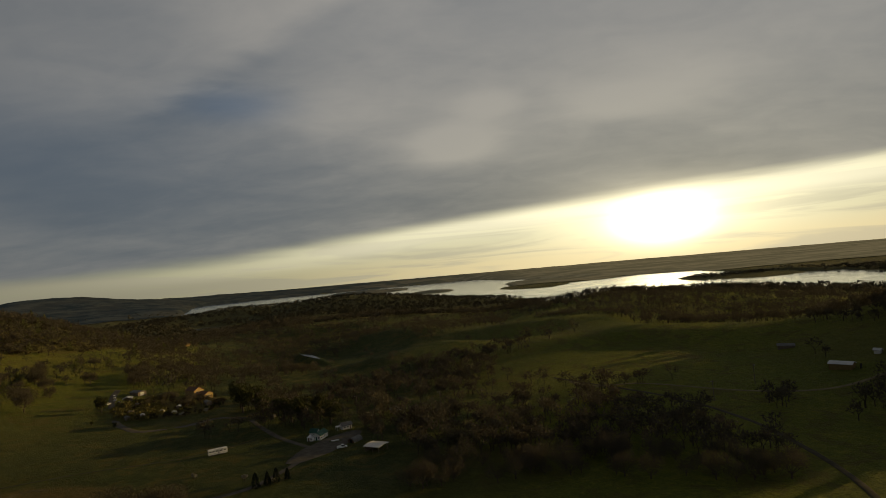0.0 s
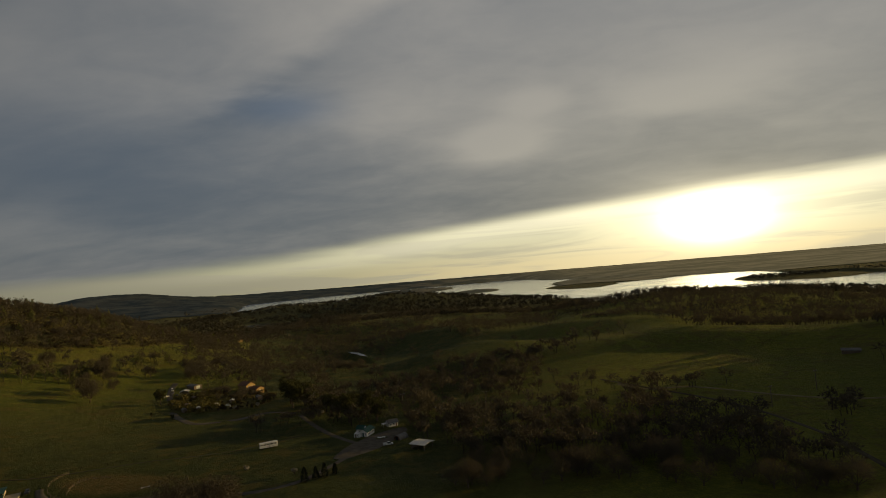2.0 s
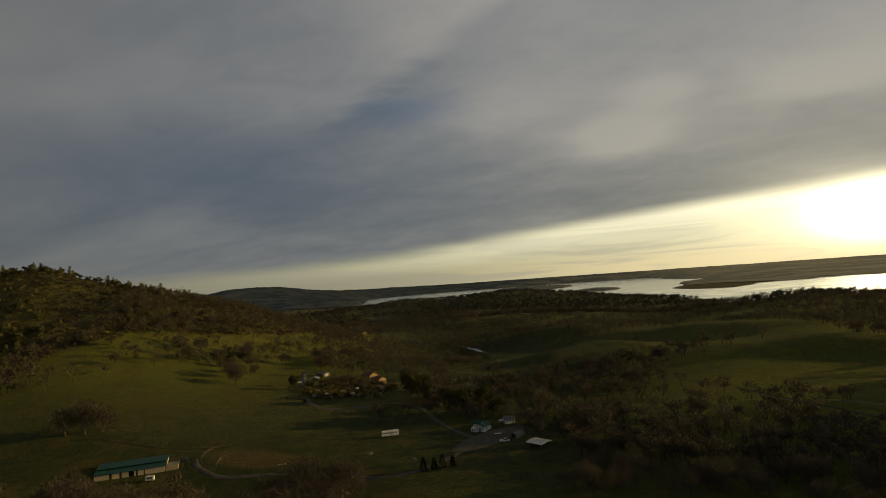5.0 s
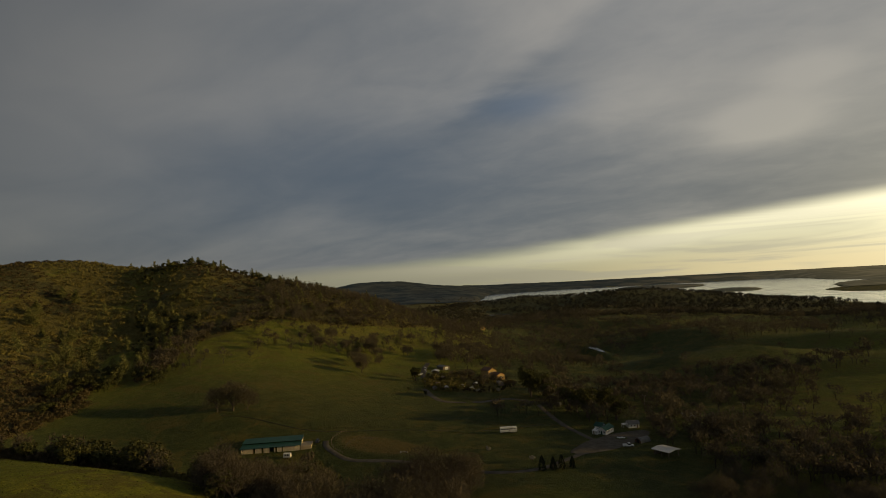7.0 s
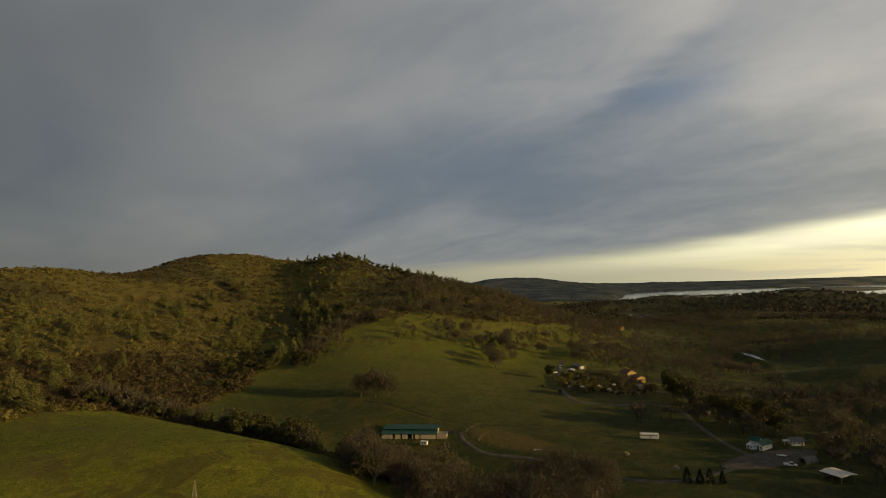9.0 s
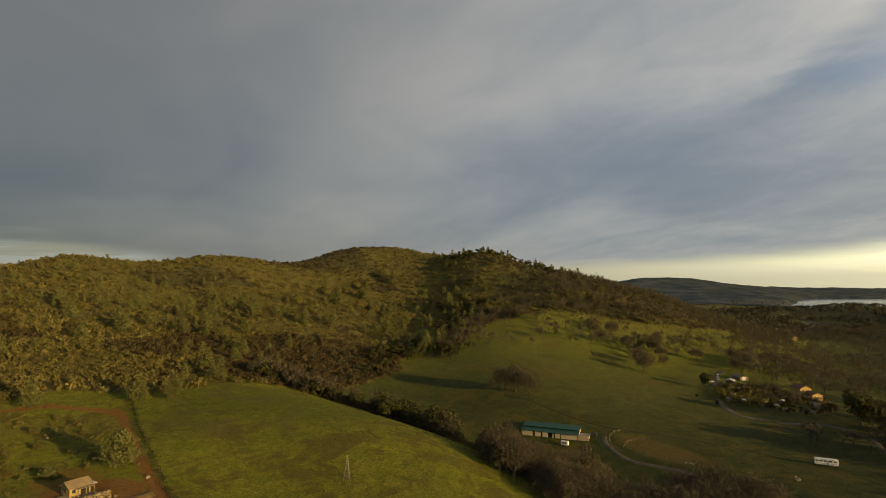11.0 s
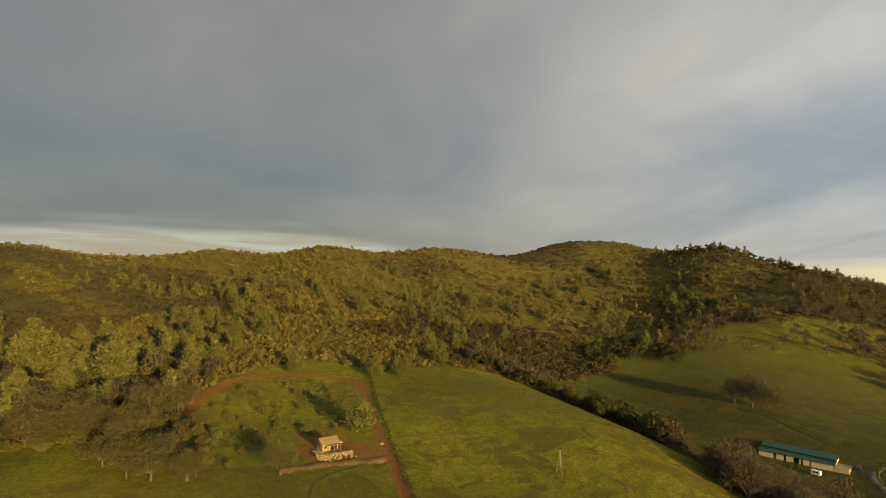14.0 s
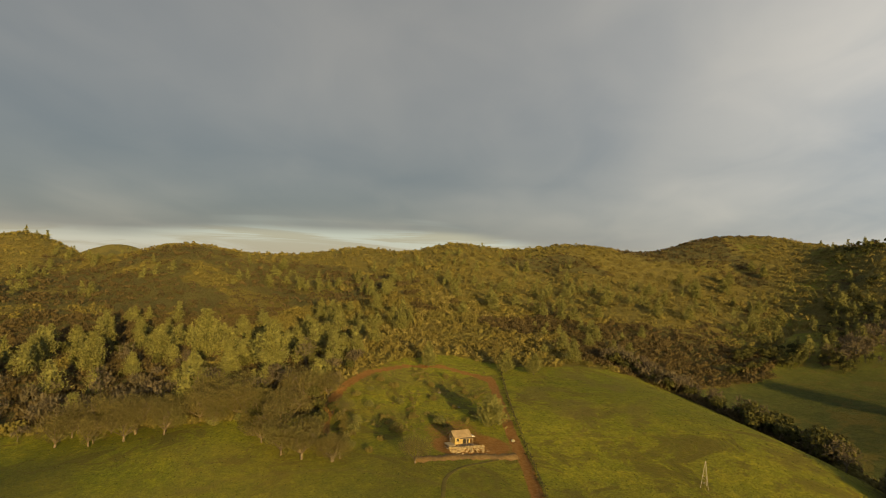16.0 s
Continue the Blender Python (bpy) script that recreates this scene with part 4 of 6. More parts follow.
def woods():
    rng = np.random.default_rng(21)
    near, rest = nearest_first(OAK_SPOTS, 290)
    slope = near[:, 1] < -15
    tree_group("oak_tree", [oak_shape(rng, 8.0 + i % 3, 4.2 + 0.4 * (i % 3), 1.7, 0.2) for i in range(7)], near[~slope], OAK_TWIG,
               "bare winter oak with grey-brown twigs in rough grass", "tree", "oaks in the valley", rng, 0.6, 1.15)
    tree_group("oak_tree", [oak_shape(rng, 8.0 + i % 3, 4.2 + 0.4 * (i % 3), 1.7, 0.24) for i in range(5)], near[slope], OLIVE_TWIG,
               "budding oak with olive-brown twigs below the slope", "tree", "oaks below the slope", rng, 0.6, 1.15)
    shapes = [far_oak(rng, 7.5 + 0.6 * i, 4.0 + 0.35 * i, 110) for i in range(6)]
    light = [far_oak(rng, 7.5 + 0.6 * i, 4.2 + 0.35 * i, 54) for i in range(6)]
    away = np.hypot(rest[:, 0], rest[:, 1]) > 520
    pts = np.concatenate([scatter(shapes, rest[~away], rng), scatter(light, rest[away], rng)])
    tagged(new("oak_woods", tri_mesh("oak_woods", pts, OAK_TWIG)), "drifts of bare brown oaks on the far side of the valley", "trees", kind="stuff")
    near, rest = nearest_first(PINE_SPOTS, 255)
    tree_group("pine_tree", [pine_shape(rng, 12 + i % 4, 4.2 + 0.5 * (i % 3), 1.25) for i in range(7)], near, PINE_LEAF,
               "open grey-green foothill pine on the brushy slope", "tree", "pines on the slope", rng, 0.45, 1.15)
    models = [tree_model("pine_tree", *pine_shape(rng, 16, 5.2 + 0.5 * i, 2.4), PINE_LEAF, "tall yellow-green foothill pine standing out of the brush", "tree", "pines on the slope") for i in range(4)]
    for i, (x, y, tall) in enumerate(SLOPE_PINES + HILL_PINES):
        s = tall / 16
        m = pose(x, y, float(height(x, y)) - 0.2, 0, 0, 77 * i) @ Matrix.Diagonal((s, s, s, 1))
        if i < 4:
            models[i].matrix_basis = m
        else:
            copy_thing(models[i % 4], m).scale = m.to_scale()
    shapes = [np.concatenate(pine_shape(rng, 11.5 + i % 3, 4.2 + 0.5 * (i % 2), 0.3)) for i in range(6)]
    tagged(new("pine_woods", tri_mesh("pine_woods", scatter(shapes, rest, rng, 0.4, 0.95), PINE_LEAF)), "scattered olive pines up to the crest", "trees", kind="stuff")
    near, rest = nearest_first(LIVE_SPOTS, 150)
    tree_group("live_oak", [live_shape(rng, 5.4 + i % 3, 3.0 + 0.3 * i, 1.2) for i in range(5)], near, LIVE_LEAF,
               "dense dark green evergreen oak by the brush", "tree", "evergreen oaks", rng, 0.7, 1.2)
    if len(rest):
        shapes = [np.concatenate(live_shape(rng, 5.5, 3.2, 0.7)) for i in range(4)]
        tagged(new("live_oak_woods", tri_mesh("live_oak_woods", scatter(shapes, rest, rng), LIVE_LEAF)), "dark evergreen oaks in the gulch", "trees", kind="stuff")


woods()


def brush():
    rng = np.random.default_rng(33)
    nx, ny = sample(31000, -141, -27, 190, 430, rng, 0.75)
    fx, fy = sample(30000, -141, -27, 430, 930, rng, 0.7)
    x, y = np.concatenate([nx, fx]), np.concatenate([ny, fy])
    az, d = polar(x, y)
    b, dry, dirt, dim_green = zones(x, y)
    keep = (b > 0.42) & (dirt < 0.3) & (rng.uniform(size=len(x)) < 0.35 + 0.95 * fbm(x, y, 26, 3, 61))
    x, y, d, az = x[keep], y[keep], d[keep], az[keep]
    # low bushes dotted over the cabin's enclosure
    u, v = sample(900, -106, -86, 178, 266, rng)
    keep = (near_line(u, v, RED_LANE) > 3) & (near_line(u, v, RED_ARC) > 3) & (fbm(u, v, 16, 3, 97) > 0.5) & (np.hypot(u + 169, v - 7) > 17)
    low = lift(u[keep], v[keep])
    spots = lift(x, y, 0.1)
    # older, darker chaparral, on the east slope in place of shade, and pale flowering bushes above the red lane
    dark = dark_patch(x, y)
    pale = ~dark & (az > -104) & (az < -84) & (d < 470) & (fbm(x, y, 24, 3, 99) > 0.52) & (rng.uniform(size=len(x)) < 0.3)
    fine = [bush_shape(rng, 1.3 + 0.2 * i, 1.1 + 0.16 * i, 2 + i % 2, 6) for i in range(8)]
    plain = [bush_shape(rng, 1.5 + 0.2 * i, 1.7 + 0.2 * i, 1, 2, 17, 0.4) for i in range(8)]
    for name, pick, mat, label in (("brush", ~dark & ~pale, SCRUB_LEAF, "dense low olive brush over the slope"),
                                   ("chaparral", dark, DARK_SCRUB, "patches of dark brown chaparral on the slope, darkened for shade in the east"),
                                   ("flowering_brush", pale, PALE_SCRUB, "pale yellow flowering bushes dotted over the slope")):
        pts = [scatter(fine, spots[pick & (d < 430)], rng, 0.5, 1.65)]
        if name != "flowering_brush":
            pts.append(scatter(plain, spots[pick & (d >= 430)], rng, 0.6, 1.65))
        if name == "brush":
            pts.append(scatter(fine, low, rng, 0.2, 0.6))
        tagged(new(name, tri_mesh(name, np.concatenate(pts), mat)), label, "brush", kind="stuff")
    # distant woods: low crowns on the hills towards the lake
    x, y = sample(11000, -40, 62, 850, 1750, rng, 0.6)
    az, d = polar(x, y)
    z = height(x, y)
    keep = (z > LAKE_Z + 1.5) & (fbm(x, y, 260, 4, 71) + 0.2 * ease(0, 25, z) > 0.44)
    x2, y2 = sample(5200, -42, 62, 1500, 3900, rng, 0.5)
    z2 = height(x2, y2)
    keep2 = (z2 > LAKE_Z + 2) & (fbm(x2, y2, 300, 4, 73) > 0.43) & (np.degrees(np.arctan2(x2, y2)) < 2)
    spots = np.concatenate([np.stack([x, y, z - 0.3], -1)[keep], np.stack([x2, y2, z2 - 0.3], -1)[keep2]])
    shapes = [shell(rng, (0, 0, 2.2), 3.8, 3.8, 22, 2.4) for i in range(6)]
    tagged(new("distant_woods", tri_mesh("distant_woods", scatter(shapes, spots, rng, 0.7, 1.3), FAR_LEAF)), "dark woods on low hills before the lake", "trees", kind="stuff")


brush()

# ---- buildings, drives and other made things ----
WHITE = mat_plain("white_paint", (0.74, 0.73, 0.69), (0.80, 0.79, 0.76), 0.7, 0.6)
CREAM = mat_plain("cream_boards", (0.48, 0.42, 0.30), (0.60, 0.53, 0.40), 0.9, 0.75)
TAN = mat_plain("tan_boards", (0.21, 0.14, 0.05), (0.28, 0.19, 0.07), 1.2, 0.8)
OCHRE = mat_plain("ochre_stucco", (0.42, 0.28, 0.11), (0.50, 0.34, 0.14), 0.8, 0.85)
GREEN_METAL = mat_plain("green_roof_metal", (0.012, 0.062, 0.046), (0.018, 0.085, 0.062), 0.5, 0.6, 0.0, 0.35)
GREY_METAL = mat_plain("weathered_roof_metal", (0.15, 0.145, 0.135), (0.23, 0.22, 0.20), 0.5, 0.7, 0.1, 0.3)
PALE_METAL = mat_plain("pale_roof_metal", (0.50, 0.50, 0.49), (0.60, 0.59, 0.57), 0.4, 0.4, 0.1, 0.5)
BROWN_ROOF = mat_plain("brown_shingle", (0.14, 0.075, 0.045), (0.20, 0.11, 0.065), 1.6, 0.9)
# near-black colour that stands in for the shade inside openings
SHADE = mat_plain("opening_shade", (0.018, 0.016, 0.014), (0.03, 0.027, 0.022), 1.0, 0.95)
GLASS = mat_plain("dark_glass", (0.02, 0.023, 0.026), (0.03, 0.034, 0.038), 1.0, 0.12, 0.0, 0.6, 0.0)
DARK_TIMBER = mat_plain("dark_timber", (0.035, 0.028, 0.02), (0.06, 0.048, 0.035), 2.0, 0.95)
TIMBER = mat_plain("weathered_timber", (0.16, 0.125, 0.09), (0.26, 0.21, 0.155), 2.0, 0.9)
CONCRETE = mat_plain("pale_concrete", (0.30, 0.25, 0.17), (0.38, 0.32, 0.22), 0.6, 0.9)
GRAVEL = mat_plain("gravel", (0.088, 0.077, 0.060), (0.138, 0.122, 0.098), 0.35, 0.98, 0.0, 0.04, 0.06)
ASPHALT = mat_plain("worn_asphalt", (0.060, 0.052, 0.036), (0.090, 0.078, 0.054), 0.4, 0.98, 0.0, 0.03)
DARK_TRACK = mat_plain("damp_track", (0.026, 0.027, 0.010), (0.052, 0.048, 0.018), 0.4, 0.95, 0.0, 0.2, 0.06)
WHEEL_TRACK = mat_plain("worn_turf", (0.085, 0.075, 0.020), (0.125, 0.105, 0.030), 0.5, 0.95, 0.0, 0.1, 0.06)
TRACK = mat_plain("dirt_track", (0.12, 0.098, 0.04), (0.175, 0.142, 0.065), 0.4, 0.95, 0.0, 0.2, 0.06)
TYRE = mat_plain("tyre_rubber", (0.018, 0.018, 0.018), (0.03, 0.03, 0.03), 3.0, 0.85)
STEEL = mat_plain("galvanised_steel", (0.30, 0.28, 0.24), (0.38, 0.36, 0.31), 2.0, 0.5, 0.5, 0.5)
CAR_DARK = mat_plain("dark_car_paint", (0.03, 0.033, 0.045), (0.04, 0.043, 0.055), 1.0, 0.3, 0.0, 0.5, 0.0)
CAR_GREY = mat_plain("silver_car_paint", (0.38, 0.38, 0.39), (0.44, 0.44, 0.45), 1.0, 0.3, 0.3, 0.5, 0.0)
STONE = mat_plain("pale_rubble", (0.25, 0.185, 0.10), (0.42, 0.33, 0.20), 1.3, 0.9)
BOULDER = mat_plain("boulder", (0.16, 0.145, 0.105), (0.24, 0.21, 0.155), 1.2, 0.9, 0.0, 0.2, 0.1)
BLOSSOM = mat_leaf("white_blossom", (0.20, 0.18, 0.13), (0.42, 0.39, 0.31), (0.30, 0.27, 0.20))
CYPRESS_LEAF = mat_leaf("cypress_leaves", (0.012, 0.018, 0.010), (0.035, 0.045, 0.022), (0.022, 0.030, 0.014))


def slab(bm, x, y, z, sx, sy, sz, turn=0.0, tilt=0.0):
    """A block with its centre at x, y, z, turned round z, then tilted round its own x."""
    m = pose(x, y, z, tilt, 0, turn) @ Matrix.Diagonal((sx, sy, sz, 1))
    bmesh.ops.create_cube(bm, size=1.0, matrix=m)


def rod(bm, a, b, r, sides=6, r2=None):
    a, b = Vector(a), Vector(b)
    d = b - a
    m = Matrix.Translation((a + b) / 2) @ d.to_track_quat("Z", "Y").to_matrix().to_4x4()
    bmesh.ops.create_cone(bm, cap_ends=True, segments=sides, radius1=r, radius2=r if r2 is None else r2, depth=d.length, matrix=m)


def piece(name, parent, mat, build, label="", bevel=0.0):
    """One part: build(bm) fills its mesh."""
    bm = bmesh.new()
    build(bm)
    if bevel:
        bmesh.ops.bevel(bm, geom=bm.edges[:], offset=bevel, segments=1, affect="EDGES")
    me = bpy.data.meshes.new(name)
    bm.to_mesh(me)
    bm.free()
    me.materials.append(mat)
    return part(name, me, parent, label)


def gable_roof(bm, lx, ly, z, rise, over=0.45, thick=0.14):
    """A gable roof with its ridge along y."""
    hx, hy = lx / 2 + over, ly / 2 + over
    drop = rise * over / (lx / 2)
    for s in (-1, 1):
        lo = [bm.verts.new((s * hx, q * hy, z - drop)) for q in (-1, 1)]
        hi = [bm.verts.new((0.0, q * hy, z + rise)) for q in (-1, 1)]
        lo2 = [bm.verts.new((s * hx, q * hy, z - drop + thick)) for q in (-1, 1)]
        hi2 = [bm.verts.new((0.0, q * hy, z + rise + thick)) for q in (-1, 1)]
        for f in ((lo[0], lo[1], hi[1], hi[0]), (lo2[0], hi2[0], hi2[1], lo2[1]), (lo[0], lo2[0], lo2[1], lo[1]),
                  (lo[0], hi[0], hi2[0], lo2[0]), (lo[1], lo2[1], hi2[1], hi[1])):
            bm.faces.new(f)
    bmesh.ops.recalc_face_normals(bm, faces=bm.faces)


def roof_ribs(bm, lx, ly, z, rise, over=0.45, step=0.9):
    """Standing seams on a gable roof."""
    n = int((ly + 2 * over) / step)
    slope = math.hypot(lx / 2 + over, rise * (1 + over / (lx / 2)))
    ang = math.degrees(math.atan2(rise, lx / 2))
    for s in (-1, 1):
        for i in range(n + 1):
            y = -ly / 2 - over + (ly + 2 * over) * i / n
            m = pose(s * (lx / 2 + over) / 2, y, z + rise / 2 - rise * over / lx + 0.17, 0, s * ang, 0) @ Matrix.Diagonal((slope, 0.06, 0.05, 1))
            bmesh.ops.create_cube(bm, size=1.0, matrix=m)


def gable_walls(bm, lx, ly, h, rise, sink=1.0):
    """Walls up to the eaves with pointed ends, ridge along y."""
    hx, hy = lx / 2, ly / 2
    ends = []
    for q in (-1, 1):
        ends.append([bm.verts.new(p) for p in ((-hx, q * hy, -sink), (hx, q * hy, -sink), (hx, q * hy, h), (0, q * hy, h + rise), (-hx, q * hy, h))])
    a, b = ends
    bm.faces.new(a), bm.faces.new(b[::-1])
    for i in range(5):
        j = (i + 1) % 5
        bm.faces.new((a[j], a[i], b[i], b[j]))
    bmesh.ops.recalc_face_normals(bm, faces=bm.faces)


def window(parent, x, y, z, w, h, face, frame_mat=WHITE):
    """A window on a wall that faces +x, -x, +y or -y (face 0, 180, 90, -90)."""
    m = pose(x, y, z, 0, 0, face)

    def frame_(bm):
        t = 0.09
        for dy, dz, sy, sz in ((0, h / 2, w + t, t), (0, -h / 2, w + t, t), (w / 2, 0, t, h), (-w / 2, 0, t, h), (0, 0, t * 0.6, h)):
            bmesh.ops.create_cube(bm, size=1.0, matrix=m @ pose(0.04, dy, dz) @ Matrix.Diagonal((0.1, sy, sz, 1)))
    fr = piece("window", parent, frame_mat, frame_)
    piece("pane", fr, GLASS, lambda bm: bmesh.ops.create_cube(bm, size=1.0, matrix=m @ pose(0.015, 0, 0) @ Matrix.Diagonal((0.03, w - 0.05, h - 0.05, 1))), "dark window glass")


def door(parent, x, y, z, w, h, face, mat, label=""):
    m = pose(x, y, z + h / 2, 0, 0, face)
    d = piece("door", parent, mat, lambda bm: bmesh.ops.create_cube(bm, size=1.0, matrix=m @ pose(0.03, 0, 0) @ Matrix.Diagonal((0.08, w, h, 1))), label)
    piece("handle", d, STEEL, lambda bm: bmesh.ops.create_cube(bm, size=1.0, matrix=m @ pose(0.1, w * 0.38, 0) @ Matrix.Diagonal((0.06, 0.05, 0.14, 1))))


def set_down(root, x, y, turn, z=None, size=1.0):
    root.matrix_basis = pose(x, y, float(height(x, y)) if z is None else z, 0, 0, turn) @ Matrix.Diagonal((size, size, size, 1))
    return root


def cottage(name, label, x, y, turn, lx, ly, h, rise, wall, roof, windows=(), doors=(), ribs=True, category="house", group="", chimney=None, over=0.45):
    """A gabled building, ridge along its y; windows (x, y, z, w, h, face), doors the same with a material."""
    root = tagged(new(name), label, category, group)
    piece("wall", root, wall, lambda bm: gable_walls(bm, lx, ly, h, rise))
    r = piece("roof", root, roof, lambda bm: gable_roof(bm, lx, ly, h, rise, over))
    if ribs:
        piece("roof_seam", r, roof, lambda bm: roof_ribs(bm, lx, ly, h, rise, over))
    if chimney:
        piece("chimney", r, BROWN_ROOF, lambda bm: slab(bm, chimney[0], chimney[1], h + rise * 0.8, 0.6, 0.6, 1.8))
    for w in windows:
        window(root, *w)
    for d in doors:
        door(root, *d)
    return set_down(root, x, y, turn)


# the stable: a raised centre roof over a front lean-to with stalls
def build_stable():
    root = tagged(new("stable"), "long horse stable with green metal roofs and cream stall doors", "stable")
    L, front, back = 25.0, 4.2, 5.6
    piece("wall", root, CREAM, lambda bm: slab(bm, 0, front + back / 2, 1.2, L, back, 5.6))
    # a dark slab paints the shade of the gap between the roofs
    piece("clerestory", root, SHADE, lambda bm: slab(bm, 0, front - 0.06, 3.55, L - 0.4, 0.16, 0.7), "dark panel painted as shade under the upper roof")

    def lean(bm):
        slab(bm, 0, front / 2 - 0.25, 2.95, L + 0.8, front + 1.0, 0.12, 0, 9.0)

    def upper(bm):
        slab(bm, 0, front + back / 2 - 0.1, 4.25, L + 0.8, back + 1.2, 0.14, 0, 6.0)
    r1 = piece("roof", root, GREEN_METAL, lean, "green ribbed metal lean-to roof")
    r2 = piece("roof", root, GREEN_METAL, upper, "green ribbed metal roof")

    def ribs1(bm):
        for i in range(30):
            slab(bm, -L / 2 - 0.3 + i * (L + 0.6) / 29, front / 2 - 0.25, 3.03, 0.06, front + 1.0, 0.06, 0, 9.0)

    def ribs2(bm):
        for i in range(30):
            slab(bm, -L / 2 - 0.3 + i * (L + 0.6) / 29, front + back / 2 - 0.1, 4.34, 0.06, back + 1.2, 0.06, 0, 6.0)
    piece("roof_seam", r1, GREEN_METAL, ribs1), piece("roof_seam", r2, GREEN_METAL, ribs2)
    # coloured dark for the shade behind the stall fronts
    piece("back_wall", root, SHADE, lambda bm: slab(bm, 0, front - 0.3, 0.9, L - 0.2, 0.2, 3.4), "wall coloured dark as the shade in the stalls")
    x = -L / 2
    for w, closed in ((5.0, 1), (1.0, 0), (2.6, 1), (0.9, 0), (2.4, 1), (2.0, 0), (0.5, 1), (0.9, 0), (2.0, 1), (0.6, 0), (7.0, 1)):
        if closed:
            p = piece("stall_front", root, CREAM, lambda bm: slab(bm, x + w / 2, 0.1, 0.8, w, 0.14, 3.2))

            def battens(bm):
                n = max(2, int(w / 0.6))
                for i in range(n + 1):
                    slab(bm, x + 0.05 + (w - 0.1) * i / n, 0.0, 0.8, 0.08, 0.06, 3.2)
            piece("batten", p, CREAM, battens)
        else:
            piece("post", root, TIMBER, lambda bm: slab(bm, x + 0.05, 0.1, 0.8, 0.16, 0.16, 3.2))
        x += w
    set_down(root, -199 + 0.83 * 12.5, 175 + 0.56 * 12.5, 33.7, 0.25)
    root.scale.z *= 0.82
    slab_ob = tagged(new("concrete_pad"), "bare pale concrete pad beside the stable", "pad")
    piece("slab", slab_ob, CONCRETE, lambda bm: slab(bm, 0, 0, 0.3, 4.6, 8.0, 2.2), "", 0.03)
    piece("joint", slab_ob, TIMBER, lambda bm: [slab(bm, 0, -2 + 2 * i, 1.405, 4.5, 0.06, 0.012) for i in range(3)])
    set_down(slab_ob, -178.5, 193.8, 33.7, 0.3)


build_stable()


def vehicle(name, label, x, y, turn, kind="car", paint=WHITE, category="car"):
    """A car, van or pickup, its nose along +x."""
    root = tagged(new(name), label, category)
    n = {"car": 4.3, "pickup": 5.3, "van": 5.0}[kind]
    roof_z = {"car": 1.42, "pickup": 1.75, "van": 2.1}[kind]

    def lower(bm):
        slab(bm, 0, 0, 0.62, n, 1.78, 0.62)
        if kind == "pickup":
            bmesh.ops.bevel(bm, geom=bm.edges[:], offset=0.08, segments=2, affect="EDGES")
            for s in (-1, 1):
                slab(bm, -n * 0.26, s * 0.8, 1.05, n * 0.42, 0.1, 0.4)
            slab(bm, -n * 0.48, 0, 1.05, 0.1, 1.7, 0.4)
        else:
            bmesh.ops.bevel(bm, geom=bm.edges[:], offset=0.14, segments=2, affect="EDGES")
    body = piece("body", root, paint, lower)

    def cabin(bm):
        c = {"car": (-0.2, 2.3), "pickup": (0.45, 1.9), "van": (-0.35, 4.1)}[kind]
        verts = []
        for z, grow in ((0.9, 0.0), (roof_z, -0.32)):
            for sx, sy in ((-1, -1), (1, -1), (1, 1), (-1, 1)):
                verts.append(bm.verts.new((c[0] + sx * (c[1] / 2 + grow), sy * (0.82 + grow * 0.4), z)))
        for f in ((0, 1, 2, 3), (7, 6, 5, 4), (0, 4, 5, 1), (1, 5, 6, 2), (2, 6, 7, 3), (3, 7, 4, 0)):
            bm.faces.new([verts[i] for i in f])
        bmesh.ops.recalc_face_normals(bm, faces=bm.faces)
    glass = piece("cabin_glass", root, GLASS, cabin, "dark car windows", 0.05)
    c = {"car": (-0.2, 1.75), "pickup": (0.45, 1.3), "van": (-0.35, 3.5)}[kind]
    piece("roof", glass, paint, lambda bm: slab(bm, c[0], 0, roof_z, c[1], 1.42, 0.08), "", 0.03)
    for sx in (-0.31, 0.31):
        for sy in (-1, 1):
            w = piece("wheel", root, TYRE, lambda bm: rod(bm, (sx * n, sy * 0.72, 0.34), (sx * n, sy * 0.92, 0.34), 0.34, 12))
            piece("rim", w, STEEL, lambda bm: rod(bm, (sx * n, sy * 0.9, 0.34), (sx * n, sy * 0.935, 0.34), 0.19, 8))
    for s in (-1, 1):
        piece("headlight", root, PALE_METAL, lambda bm: slab(bm, n / 2, s * 0.6, 0.72, 0.06, 0.36, 0.16))
    return set_down(root, x, y, turn, None, 0.8)


